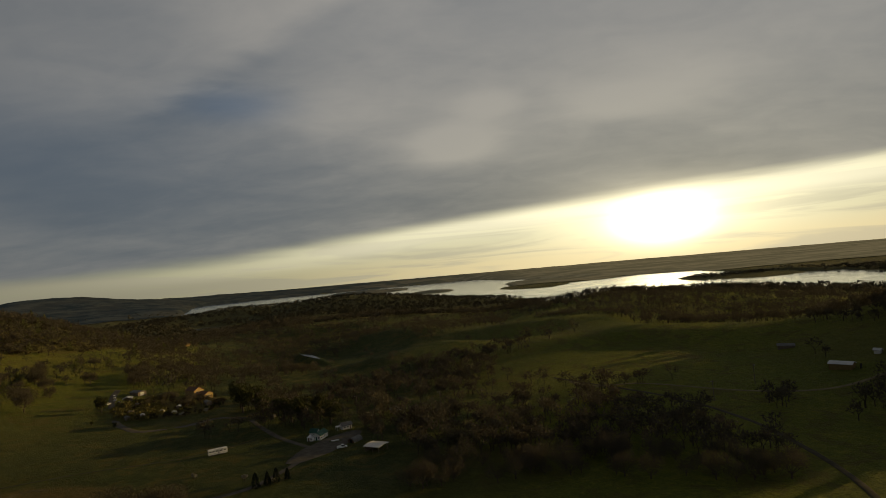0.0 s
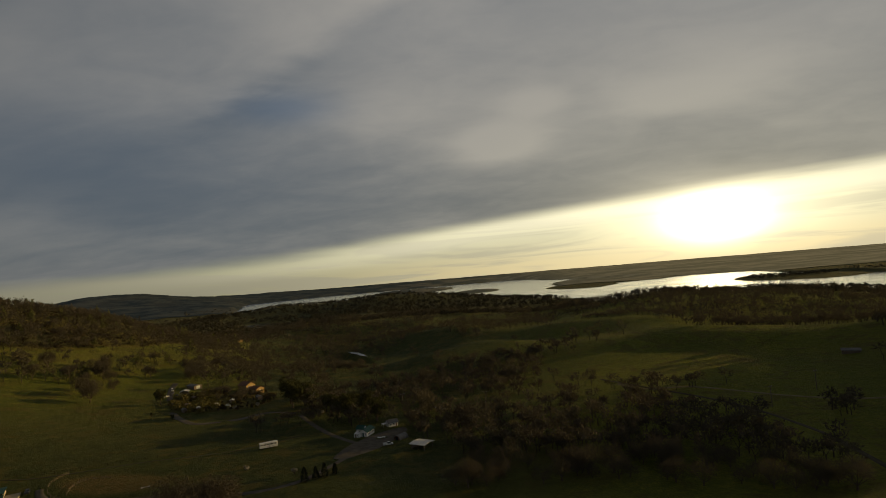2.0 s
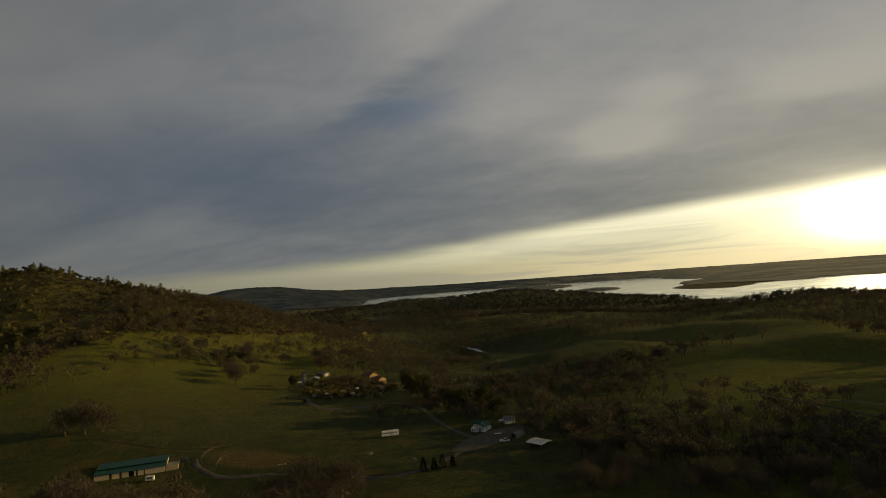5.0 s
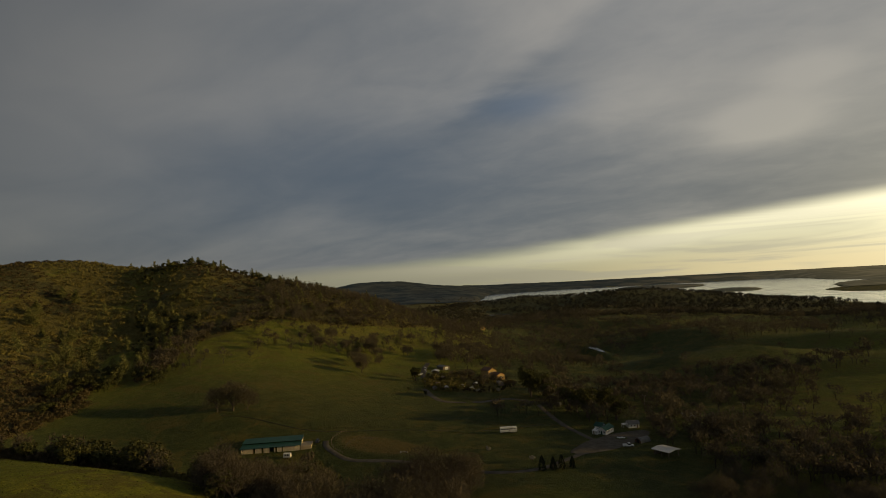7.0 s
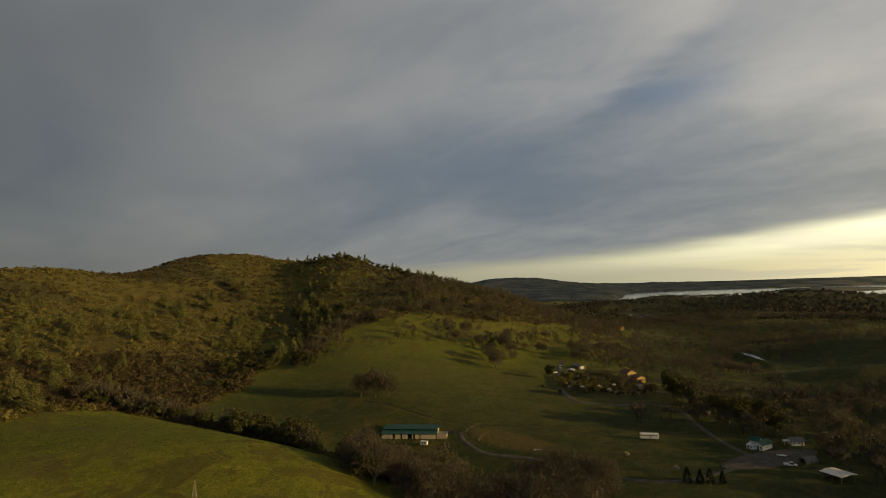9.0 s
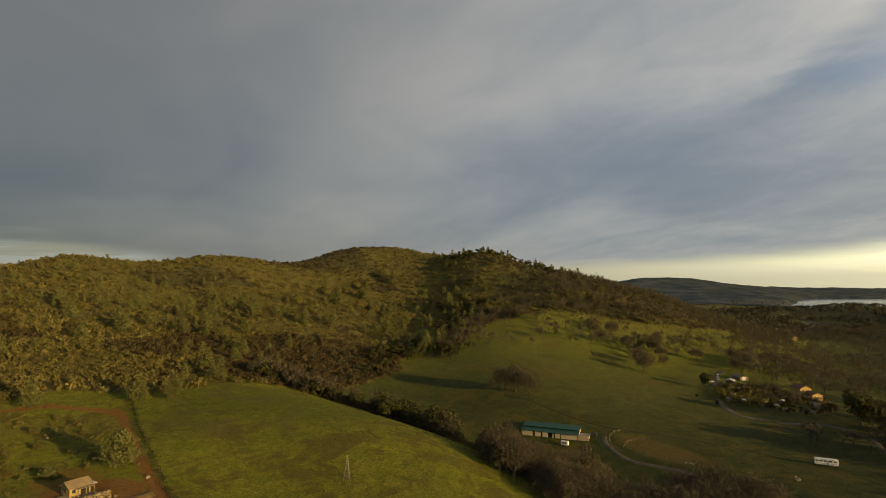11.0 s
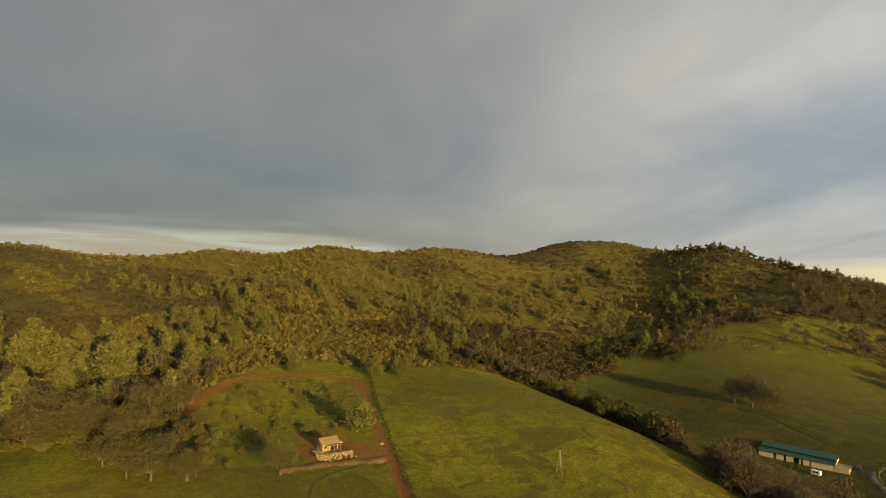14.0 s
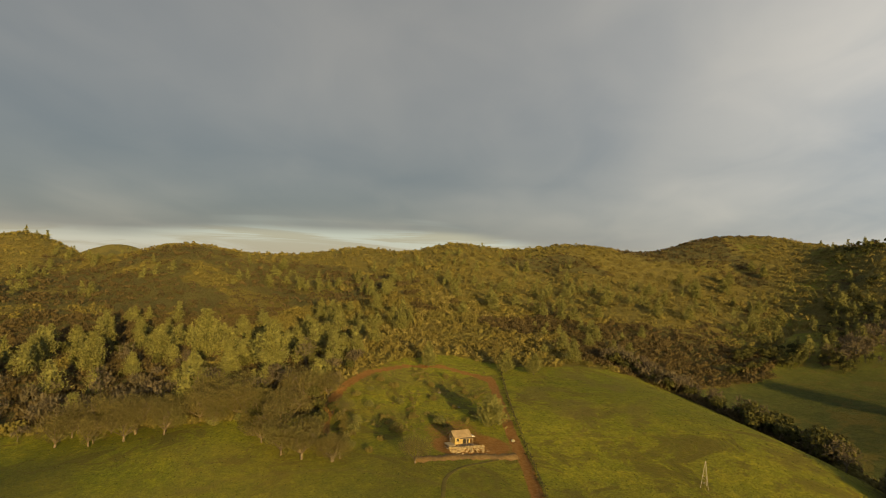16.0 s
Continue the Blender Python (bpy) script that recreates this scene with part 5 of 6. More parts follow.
def build_motorhome():
    root = tagged(new("motorhome"), "long white motorhome with dark windows parked on grass", "motorhome")

    def shell(bm):
        slab(bm, 0, 0, 1.95, 9.2, 2.5, 2.6)
        bmesh.ops.bevel(bm, geom=bm.edges[:], offset=0.22, segments=2, affect="EDGES")
    b = piece("body", root, WHITE, shell)
    piece("stripe", b, CAR_GREY, lambda bm: slab(bm, 0, 0, 1.3, 9.0, 2.53, 0.16), "grey stripe along the side")
    piece("windscreen", root, GLASS, lambda bm: slab(bm, -4.58, 0, 2.2, 0.08, 2.0, 1.0), "", 0.02)
    for s in (-1, 1):
        for x, w in ((-3.6, 0.9), (-2.1, 1.0), (-0.6, 0.9), (1.5, 1.3), (3.3, 0.9)):
            piece("window", root, GLASS, lambda bm: slab(bm, x, s * 1.25, 2.35, w, 0.06, 0.62))
    piece("awning", root, CAR_GREY, lambda bm: rod(bm, (-2.2, -1.34, 3.08), (3.0, -1.34, 3.08), 0.08))
    piece("door", root, CAR_GREY, lambda bm: slab(bm, 0.35, -1.26, 1.75, 0.7, 0.05, 1.9))
    for x in (-1.5, 1.8):
        piece("roof_vent", root, PALE_METAL, lambda bm: slab(bm, x, 0, 3.36, 0.8, 0.8, 0.25), "", 0.05)
    for sx in (-2.9, 2.4):
        for sy in (-1, 1):
            w = piece("wheel", root, TYRE, lambda bm: rod(bm, (sx, sy * 0.9, 0.42), (sx, sy * 1.22, 0.42), 0.42, 12))
            piece("rim", w, STEEL, lambda bm: rod(bm, (sx, sy * 1.2, 0.42), (sx, sy * 1.24, 0.42), 0.22, 8))
    set_down(root, -102, 241.5, 30, None, 0.83)


build_motorhome()


def build_trailer():
    root = tagged(new("horse_trailer"), "small white horse trailer parked before the stable", "trailer")

    def shell(bm):
        slab(bm, 0, 0, 1.55, 3.6, 1.9, 1.9)
        bmesh.ops.bevel(bm, geom=bm.edges[:], offset=0.16, segments=2, affect="EDGES")
    piece("body", root, WHITE, shell)
    # the shade inside is painted as dark panels on the side
    piece("opening", root, SHADE, lambda bm: [slab(bm, -0.6 + 1.2 * i, -0.93, 1.8, 0.8, 0.1, 0.7) for i in range(2)], "dark panels painted as the shade in side windows")
    piece("drawbar", root, STEEL, lambda bm: rod(bm, (1.7, 0, 0.55), (3.0, 0, 0.55), 0.06))
    for sx in (-0.5, 0.4):
        for sy in (-1, 1):
            piece("wheel", root, TYRE, lambda bm: rod(bm, (sx, sy * 0.85, 0.33), (sx, sy * 1.05, 0.33), 0.33, 12))
    set_down(root, -178.5, 181.5, 25, None, 0.88)


build_trailer()
vehicle("pickup_truck", "dark blue pickup parked beside the concrete pad", -175.6, 197.4, 124, "pickup", CAR_DARK, "pickup")
vehicle("pickup_truck", "white pickup parked on the gravel yard", -48.5, 236.5, 20, "pickup", WHITE, "pickup")
vehicle("van", "white van parked on the hamlet lane", -213, 357, 120, "van", WHITE, "van")
vehicle("car", "silver car parked on the hamlet lane", -208, 349, 110, "car", CAR_GREY)
vehicle("car", "white car parked behind the sheds", -207, 340, 60, "car", WHITE)
vehicle("car", "dark car parked on the hamlet lane", -202, 343, 100, "car", CAR_DARK)


def build_farmhouse():
    wins = [(2.5, y, 1.4, 0.8, 1.1, 0) for y in (-3.4, -1.7, 0.0, 1.9, 3.5)]
    wins += [(-1.5, -4.5, 1.4, 0.8, 1.1, -90), (1.5, -4.5, 1.4, 0.8, 1.1, -90)]
    cottage("farmhouse", "white boarded farmhouse with dark green metal roof", -61.5, 254.5, -14, 5.0, 9.0, 2.6, 1.5, WHITE, GREEN_METAL,
            wins, [(0.0, -4.5, 0.0, 0.9, 2.0, -90, GREEN_METAL)]).scale *= 0.8
    cottage("house_wing", "tall white gabled wing with green roof", -64.3, 256.5, 76, 4.2, 4.2, 3.3, 1.5, WHITE, GREEN_METAL,
                   [(0, 2.1, 3.3, 0.7, 0.8, 90), (-2.1, 0, 1.5, 0.8, 1.1, 180)]).scale *= 0.8
    porch = tagged(new("house_porch"), "white porch with a pale metal roof before the farmhouse", "porch")
    piece("wall", porch, WHITE, lambda bm: slab(bm, 0, 0, 0.5, 3.0, 3.4, 3.0))
    piece("roof", porch, PALE_METAL, lambda bm: slab(bm, 0, 0, 2.25, 3.5, 4.0, 0.12, 0, 8), "pale flat metal roof")
    window(porch, 0.8, -1.7, 1.2, 0.7, 0.9, -90)
    door(porch, -0.6, -1.7, 0.0, 0.8, 1.9, -90, TIMBER)
    set_down(porch, -64.8, 251.5, -14, None, 0.8)
    cottage("cottage", "small white cottage with a pale roof and dark porch", -52.5, 268.5, -60, 5.0, 6.2, 2.5, 1.4, WHITE, GREY_METAL,
            [(2.5, -1.6, 1.4, 0.8, 1.0, 0), (2.5, 0.4, 1.4, 0.8, 1.0, 0), (0.8, -3.1, 1.4, 0.7, 1.0, -90), (-1.3, -3.1, 1.4, 0.7, 1.0, -90)],
            [(2.5, 2.1, 0.0, 0.9, 2.0, 0, TIMBER)]).scale *= 0.76
    port = tagged(new("carport"), "dark open carport beside the white cottage", "carport")
    piece("roof", port, WHITE, lambda bm: slab(bm, 0, 0, 2.5, 4.2, 3.6, 0.14, 0, 5))
    for sx in (-1, 1):
        for sy in (-1, 1):
            piece("post", port, WHITE, lambda bm: slab(bm, sx * 1.9, sy * 1.6, 0.95, 0.14, 0.14, 3.0))
    set_down(port, -55.7, 266.7, -60, None, 0.62)


build_farmhouse()


def build_canopy(name, label, x, y, turn, sx, sy, h, rise, roof):
    root = tagged(new(name), label, "shed")
    r = piece("roof", root, roof, lambda bm: gable_roof(bm, sx, sy, h, rise, 0.5))
    piece("roof_seam", r, roof, lambda bm: roof_ribs(bm, sx, sy, h, rise, 0.5))
    for px in (-1, 1):
        for py in (-1, 0, 1):
            piece("post", root, TIMBER, lambda bm: slab(bm, px * sx * 0.46, py * sy * 0.46, h / 2 - 0.4, 0.2, 0.2, h + 0.8))
    piece("back_wall", root, TIMBER, lambda bm: slab(bm, 0, sy * 0.46, h / 2 - 0.4, sx * 0.92, 0.12, h + 0.6))
    return set_down(root, x, y, turn)


build_canopy("hay_shed", "open hay shed with a bright metal roof among oaks", -33.5, 231, 62, 6.4, 6.8, 2.2, 0.35, PALE_METAL)
build_canopy("machine_shed", "open machine shed with an old grey roof", -30.5, 293, 30, 4.4, 8.0, 2.0, 0.5, GREY_METAL)
build_canopy("small_canopy", "pale open canopy at the hamlet lane", -199, 347, 20, 4.6, 4.6, 2.2, 0.8, PALE_METAL)


def build_quonset():
    root = tagged(new("arched_barn"), "grey arched metal barn with a dark red end", "barn")

    def vault(bm):
        n, r = 12, 3.2
        for i in range(n):
            a0, a1 = math.pi * i / n, math.pi * (i + 1) / n
            for rr in (r, r - 0.1):
                q = [bm.verts.new((math.cos(a) * rr, s * 5.0, math.sin(a) * rr * 1.05)) for a in (a0, a1) for s in (-1, 1)]
                bm.faces.new((q[0], q[1], q[3], q[2]))
    v = piece("roof", root, GREY_METAL, vault)

    def hoops(bm):
        for j in range(11):
            for i in range(12):
                a = math.pi * (i + 0.5) / 12
                m = pose(math.cos(a) * 3.23, -5 + j, math.sin(a) * 3.23 * 1.05, 0, 90 - math.degrees(a), 0) @ Matrix.Diagonal((0.86, 0.08, 0.05, 1))
                bmesh.ops.create_cube(bm, size=1.0, matrix=m)
    piece("roof_rib", v, GREY_METAL, hoops)

    for s in (-1, 1):
        def end(bm):
            c = [bm.verts.new((math.cos(math.pi * i / 12) * 3.1, s * 4.9, math.sin(math.pi * i / 12) * 3.2)) for i in range(13)]
            bmesh.ops.solidify(bm, geom=[bm.faces.new(c)], thickness=0.1)
        piece("end_wall", root, BROWN_ROOF, end, "dark red boarded end wall")
    # a dark slab in place of the doorway's shade
    piece("door", root, SHADE, lambda bm: slab(bm, 0, -4.95, 1.2, 2.4, 0.1, 2.4), "dark panel painted as the shade in the doorway")
    set_down(root, -44.5, 245.5, -32, None, 0.56)


build_quonset()
# white stones on an oval bed in the yard
bed = tagged(new("yard_bed"), "low oval grass bed with white stones in the gravel yard", "flower bed")
piece("turf", bed, GROUND, lambda bm: bmesh.ops.create_cone(bm, cap_ends=True, segments=24, radius1=3.4, radius2=3.0, depth=0.5, matrix=pose(0, 0, 0.05) @ Matrix.Diagonal((1.25, 0.8, 1, 1))))
for bx, by, br in ((-1.8, 0.2, 0.75), (-0.6, -0.4, 0.9), (0.8, 0.3, 0.8), (1.9, -0.1, 0.7)):
    piece("white_stone", bed, WHITE, lambda bm: [bmesh.ops.create_icosphere(bm, subdivisions=2, radius=br, matrix=pose(bx, by, 0.4, 20, 10, 50) @ Matrix.Diagonal((1.2, 0.8, 0.55, 1)))])
set_down(bed, -53.5, 247.5, 10, None, 0.7)

# over the valley
cottage("metal_barn", "white metal-roofed barn in a far pasture", 197, 290, 40, 6.5, 10.0, 2.6, 1.0, TAN, PALE_METAL, [], [(0, -8.0, 0, 3.0, 3.0, -90, SHADE)], category="barn")
cottage("pump_house", "little pale shed by the far barn", 222, 298, 30, 2.4, 3.0, 1.8, 0.8, WHITE, PALE_METAL, [], [(0, -2.0, 0, 0.9, 1.9, -90, TIMBER)], category="shed")
cottage("low_barn", "long low grey-roofed barn near the wooded rise", 206, 352, 62, 4.0, 9.0, 1.8, 1.0, TIMBER, GREY_METAL, [], [(3.0, 0, 0, 2.4, 2.2, 0, SHADE)], category="barn")


def build_hamlet():
    cottage("hamlet_house", "ochre stucco house with a brown roof among shrubs", -165, 362, 58, 7.5, 10.0, 4.6, 2.0, OCHRE, BROWN_ROOF,
            [(3.75, -3, 3.2, 1.2, 1.3, 0), (3.75, 0.5, 3.2, 1.2, 1.3, 0), (3.75, -3, 1.2, 1.2, 1.2, 0), (-1.5, -5.0, 3.1, 1.1, 1.3, -90), (1.5, -5.0, 3.1, 1.1, 1.3, -90)],
            [(0, -5.0, 0, 1.1, 2.1, -90, TIMBER)], ribs=False, chimney=(1.2, 2.0)).scale *= 0.9
    cottage("hamlet_wing", "lower brown-roofed wing of the ochre house", -156.5, 358, 58, 6.0, 7.0, 2.8, 1.4, OCHRE, BROWN_ROOF,
            [(0, -3.5, 1.5, 1.4, 1.1, -90)], [(3.0, 0, 0, 1.0, 2.05, 0, TIMBER)], ribs=False)
    cottage("garage", "grey metal garage by the hamlet lane", -203, 366, 60, 7.0, 11.0, 2.6, 1.0, TIMBER, GREY_METAL, [], [(0, -5.5, 0, 3.2, 2.5, -90, WHITE)], category="garage").scale *= 0.8
    for i, (x, y, a, w, l) in enumerate(((-177, 307, 40, 3.4, 5.0), (-171, 311, 30, 3.0, 4.4), (-181, 318, 70, 2.6, 4.0), (-148, 341, 35, 4.2, 11.0), (-160, 330, 15, 3.0, 5.0), (-186, 335, 50, 3.2, 6.0))):
        cottage("garden_shed", "small weathered shed with a pale sheet roof", x, y, a, w, l, 2.2, 0.7, TIMBER, (GREY_METAL, PALE_METAL, TIMBER)[i % 3],
                [(w / 2, 0, 1.3, 0.6, 0.7, 0)], [(0, -l / 2, 0, 0.9, 1.9, -90, TIMBER)], category="shed", group="sheds of the hamlet", over=0.25).scale *= 0.72
    for x, y, a in ((-157, 318, 25), (-166, 322, 25)):
        hoop = tagged(new("hoop_house"), "white hooped greenhouse frame in the garden", "greenhouse", "hoop houses")
        for j in range(5):
            def arc(bm):
                pts = [(math.cos(math.pi * i / 10) * 2.2, -3 + 1.5 * j, math.sin(math.pi * i / 10) * 2.1) for i in range(11)]
                for p, q in zip(pts[:-1], pts[1:]):
                    rod(bm, p, q, 0.06, 5)
            piece("hoop", hoop, WHITE, arc)
        piece("ridge", hoop, WHITE, lambda bm: rod(bm, (0, -3, 2.1), (0, 3, 2.1), 0.05, 5))
        piece("bed", hoop, TRACK, lambda bm: slab(bm, 0, 0, 0.0, 3.4, 6.0, 0.5), "raised soil bed")
        set_down(hoop, x, y, a, None, 0.75)
    cottage("ranch_house", "low red-brown roofed ranch house in a clearing", -300, 640, 60, 6.0, 14.0, 2.2, 1.4, TAN, BROWN_ROOF,
            [(3.0, -4.5, 1.3, 1.4, 1.0, 0), (3.0, 0, 1.3, 1.4, 1.0, 0), (3.0, 4.5, 1.3, 1.4, 1.0, 0)], [(3.0, -2.2, 0, 1.0, 1.9, 0, TIMBER)], ribs=False)


build_hamlet()


OCHRE_BOARDS = mat_plain("ochre_boards", (0.29, 0.21, 0.085), (0.37, 0.28, 0.115), 1.2, 0.8)
SHEET = mat_plain("tan_sheet_roof", (0.21, 0.155, 0.09), (0.28, 0.21, 0.125), 0.8, 0.7)


def build_cabin():
    root = tagged(new("cabin"), "little tan cabin with a sheet roof and open porch", "cabin")
    lx, ly, h, rise = 4.4, 5.4, 2.5, 1.25
    piece("wall", root, OCHRE_BOARDS, lambda bm: gable_walls(bm, lx, ly, h, rise, 1.2))
    r = piece("roof", root, SHEET, lambda bm: gable_roof(bm, lx, ly, h, rise, 0.5), "sunlit tan sheet roof")
    piece("roof_seam", r, SHEET, lambda bm: roof_ribs(bm, lx, ly, h, rise, 0.5, 0.6))
    piece("porch_roof", root, SHEET, lambda bm: slab(bm, lx / 2 + 1.0, 0.6, 2.2, 1.9, 4.4, 0.1))
    piece("side_roof", root, PALE_METAL, lambda bm: slab(bm, 1.2, ly / 2 + 0.95, 2.15, 2.6, 1.5, 0.1), "pale sheet lean-to roof")
    for q in (-1.4, 0.6, 2.6):
        piece("porch_post", root, TIMBER, lambda bm: slab(bm, lx / 2 + 1.8, q, 0.5, 0.16, 0.16, 3.4))
    for i in range(8):
        piece("deck_board", root, TIMBER, lambda bm: slab(bm, lx / 2 + 0.2 + 0.24 * i, 0.6, 0.12, 0.21, 4.4, 0.08))
    # the porch's shade is painted as a dark panel on the wall
    piece("opening", root, SHADE, lambda bm: slab(bm, lx / 2, 1.2, 1.1, 0.08, 2.2, 1.9), "dark panel painted as shade under the porch")
    window(root, lx / 2, -1.7, 1.4, 0.8, 0.9, 0, TIMBER)
    window(root, 0.0, -ly / 2, 1.5, 0.8, 0.9, -90, TIMBER)
    door(root, -1.3, -ly / 2, 0.1, 0.8, 1.9, -90, TIMBER)
    piece("deck_slab", root, CONCRETE, lambda bm: slab(bm, 1.4, -ly / 2 - 1.3, 0.0, 3.4, 2.4, 0.5), "grey side terrace")
    set_down(root, -171.5, 3.5, 26, None, 0.92)


build_cabin()


# rubble before the cabin: loose pale stones
def stone_mesh(seed, mat, r=0.5):
    rng = random.Random(seed)
    bm = bmesh.new()
    bmesh.ops.create_icosphere(bm, subdivisions=1, radius=r)
    for v in bm.verts:
        v.co *= rng.uniform(0.65, 1.2)
        v.co.z *= 0.7
    me = bpy.data.meshes.new("stone")
    bm.to_mesh(me)
    bm.free()
    me.materials.append(mat)
    return me


def build_rubble():
    rng = random.Random(4)
    root = tagged(new("rubble_pile"), "spread heap of pale broken rubble below the cabin", "rubble")
    kinds = [stone_mesh(i, STONE) for i in range(6)]
    for i in range(290):
        t, w = rng.uniform(-0.5, 0.5), rng.gauss(0, 0.8)
        x, y = -165.6 - 4 * t + w * 1.5, 5.6 + 10.5 * t + w * 0.9
        ob = part("stone", kinds[i % 6], root)
        s = rng.uniform(0.3, 0.75)
        ob.matrix_basis = pose(x, y, float(height(x, y)) + 0.15 + max(0, 0.7 - abs(w) * 0.5) * rng.uniform(0, 1), rng.uniform(0, 90), rng.uniform(0, 90), rng.uniform(0, 360)) @ Matrix.Diagonal((s, s, s, 1))


build_rubble()


def build_bank():
    """A straw-coloured earth bank below the cabin's terrace."""
    a, b = np.array([-156.0, -9.0]), np.array([-163.5, 20.0])
    n = 40
    verts = []
    for i in range(n + 1):
        c = a + (b - a) * i / n
        side = np.array([b[1] - a[1], a[0] - b[0]]) / np.linalg.norm(b - a)
        for w, up in ((-2.6, -0.25), (-1.3, 0.35), (0.2, 0.7), (1.5, 0.4), (2.8, -0.25)):
            p = c + side * (w * (1 + 0.3 * math.sin(i * 1.7 + w)) + 0.3 * math.sin(i * 0.21 + 1) + 0.12 * math.sin(i * 0.9))
            verts.append((*p, float(height(*p)) + up * (0.5 + 0.3 * math.sin(i * 0.55 + w * 0.9) + 0.16 * math.sin(i * 2.3 + w * 2))))
    faces = [(i * 5 + j, i * 5 + j + 1, (i + 1) * 5 + j + 1, (i + 1) * 5 + j) for i in range(n) for j in range(4)]
    tagged(new("earth_bank", mesh_from("earth_bank", verts, faces, STRAW, True)), "low straw-coloured earth bank below the terrace", "bank", kind="structure")


STRAW = mat_plain("straw_bank", (0.15, 0.095, 0.035), (0.23, 0.15, 0.06), 0.9, 0.95, 0.0, 0.2, 0.1)
build_bank()


def build_mast():
    root = tagged(new("windmill_tower"), "slim pale three-legged lattice tower standing in the field", "tower")
    H, w = 6.6, 1.15
    feet = [(w, 0), (-w * 0.5, w * 0.87), (-w * 0.5, -w * 0.87)]
    for fx, fy in feet:
        piece("leg", root, STEEL, lambda bm: rod(bm, (fx, fy, -0.4), (fx * 0.08, fy * 0.08, H), 0.055, 5))
    for i in range(3):
        z = 1.2 + i * 1.7
        k = 1 - z / H * 0.92

        def ring(bm):
            for (ax, ay), (bx, by) in zip(feet, feet[1:] + feet[:1]):
                rod(bm, (ax * k, ay * k, z), (bx * k, by * k, z), 0.028, 4)
                k2 = 1 - (z + 1.7) / H * 0.92
                rod(bm, (ax * k, ay * k, z), (bx * k2, by * k2, min(z + 1.7, H)), 0.02, 4)
        piece("brace", root, STEEL, ring)
    piece("cap", root, STEEL, lambda bm: rod(bm, (0, 0, H - 0.3), (0, 0, H + 0.25), 0.1, 6))
    set_down(root, -149, 66.8, 20)


build_mast()


# drives and roads: ribbons that lie on the ground
def curve_points(pts, step=2.0):
    pts = [np.array(p, float) for p in pts]
    pts = [2 * pts[0] - pts[1]] + pts + [2 * pts[-1] - pts[-2]]
    out = []
    for i in range(1, len(pts) - 2):
        a, b, c, d = pts[i - 1:i + 3]
        n = max(2, int(np.linalg.norm(c - b) / step))
        for j in range(n):
            t = j / n
            out.append(0.5 * (2 * b + (c - a) * t + (2 * a - 5 * b + 4 * c - d) * t * t + (3 * b - a - 3 * c + d) * t ** 3))
    out.append(pts[-2])
    return np.array(out)


def ribbon(name, label, pts, width, mat, up=0.14, rounded=False):
    p = curve_points(pts)
    t = np.gradient(p, axis=0)
    t /= np.linalg.norm(t, axis=1, keepdims=True)
    side = np.stack([-t[:, 1], t[:, 0]], 1)
    verts, cols = [], 7
    wob = 1 + 0.25 * (fbm(p[:, 0], p[:, 1], 9, 3, 8) - 0.5)
    if rounded:
        wob = wob * np.sqrt(np.sin(np.pi * np.linspace(0.02, 0.98, len(p))))
    for c in range(cols):
        u = (c / (cols - 1) - 0.5)
        q = p + side * (u * width * wob)[:, None]
        z = height(q[:, 0], q[:, 1]) + np.where(abs(u) > 0.45, -0.2, up * (1 - abs(u)))
        verts.append(np.column_stack([q, z]))
    n = len(p)
    verts = np.concatenate(verts)
    faces = [(c * n + i, c * n + i + 1, (c + 1) * n + i + 1, (c + 1) * n + i) for c in range(cols - 1) for i in range(n - 1)]
    return tagged(new(name, mesh_from(name, verts, np.array(faces)[:, ::-1], mat, True)), label, "road", kind="structure")


TRACK_LINE = [(-163, 19), (-157, 11), (-151.5, 4), (-144, 0), (-134, -0.6), (-120, -1)]
ribbon("road_1", "pale gravel drive curving round the riding arena", [(-173, 200), (-170, 196.5), (-163, 193), (-151, 190), (-131, 194), (-115, 192), (-100, 191), (-85, 191), (-73, 198), (-66, 213), (-60, 231)], 3.4, GRAVEL)
ribbon("road_2", "pale gravel lane down to the farmyard", [(-108, 300), (-99, 286), (-88, 270), (-79, 258), (-68, 246), (-60, 238)], 3.4, GRAVEL)
ribbon("road_3", "gravel farmyard between the houses", [(-66, 220), (-59, 235), (-52, 250), (-46, 263)], 19.0, GRAVEL, 0.18, True)
ribbon("road_4", "gravel lane round the hamlet garden", [(-224, 380), (-215, 359), (-200, 332), (-180, 302), (-168, 290), (-157, 284), (-140, 291), (-128, 305), (-112, 304)], 4.6, GRAVEL)
ribbon("road_5", "pale dirt road crossing the far pasture", [(66, 330), (78, 312), (100, 308), (135, 278), (166, 264), (197, 268), (240, 285)], 3.2, TRACK)
ribbon("road_6", "dark worn road under the oaks", [(60, 345), (77, 318), (105, 272), (117, 229), (116, 196), (110, 159), (96, 120)], 2.8, ASPHALT)
ribbon("road_7", "grassy wheel track along the pasture fence", [(-240, 199), (-225, 203), (-185, 206), (-149, 226), (-114, 241), (-92, 261)], 1.5, DARK_TRACK, 0.05)
ribbon("road_8", "curved wheel track worn into the low field", TRACK_LINE, 1.5, WHEEL_TRACK, 0.04)


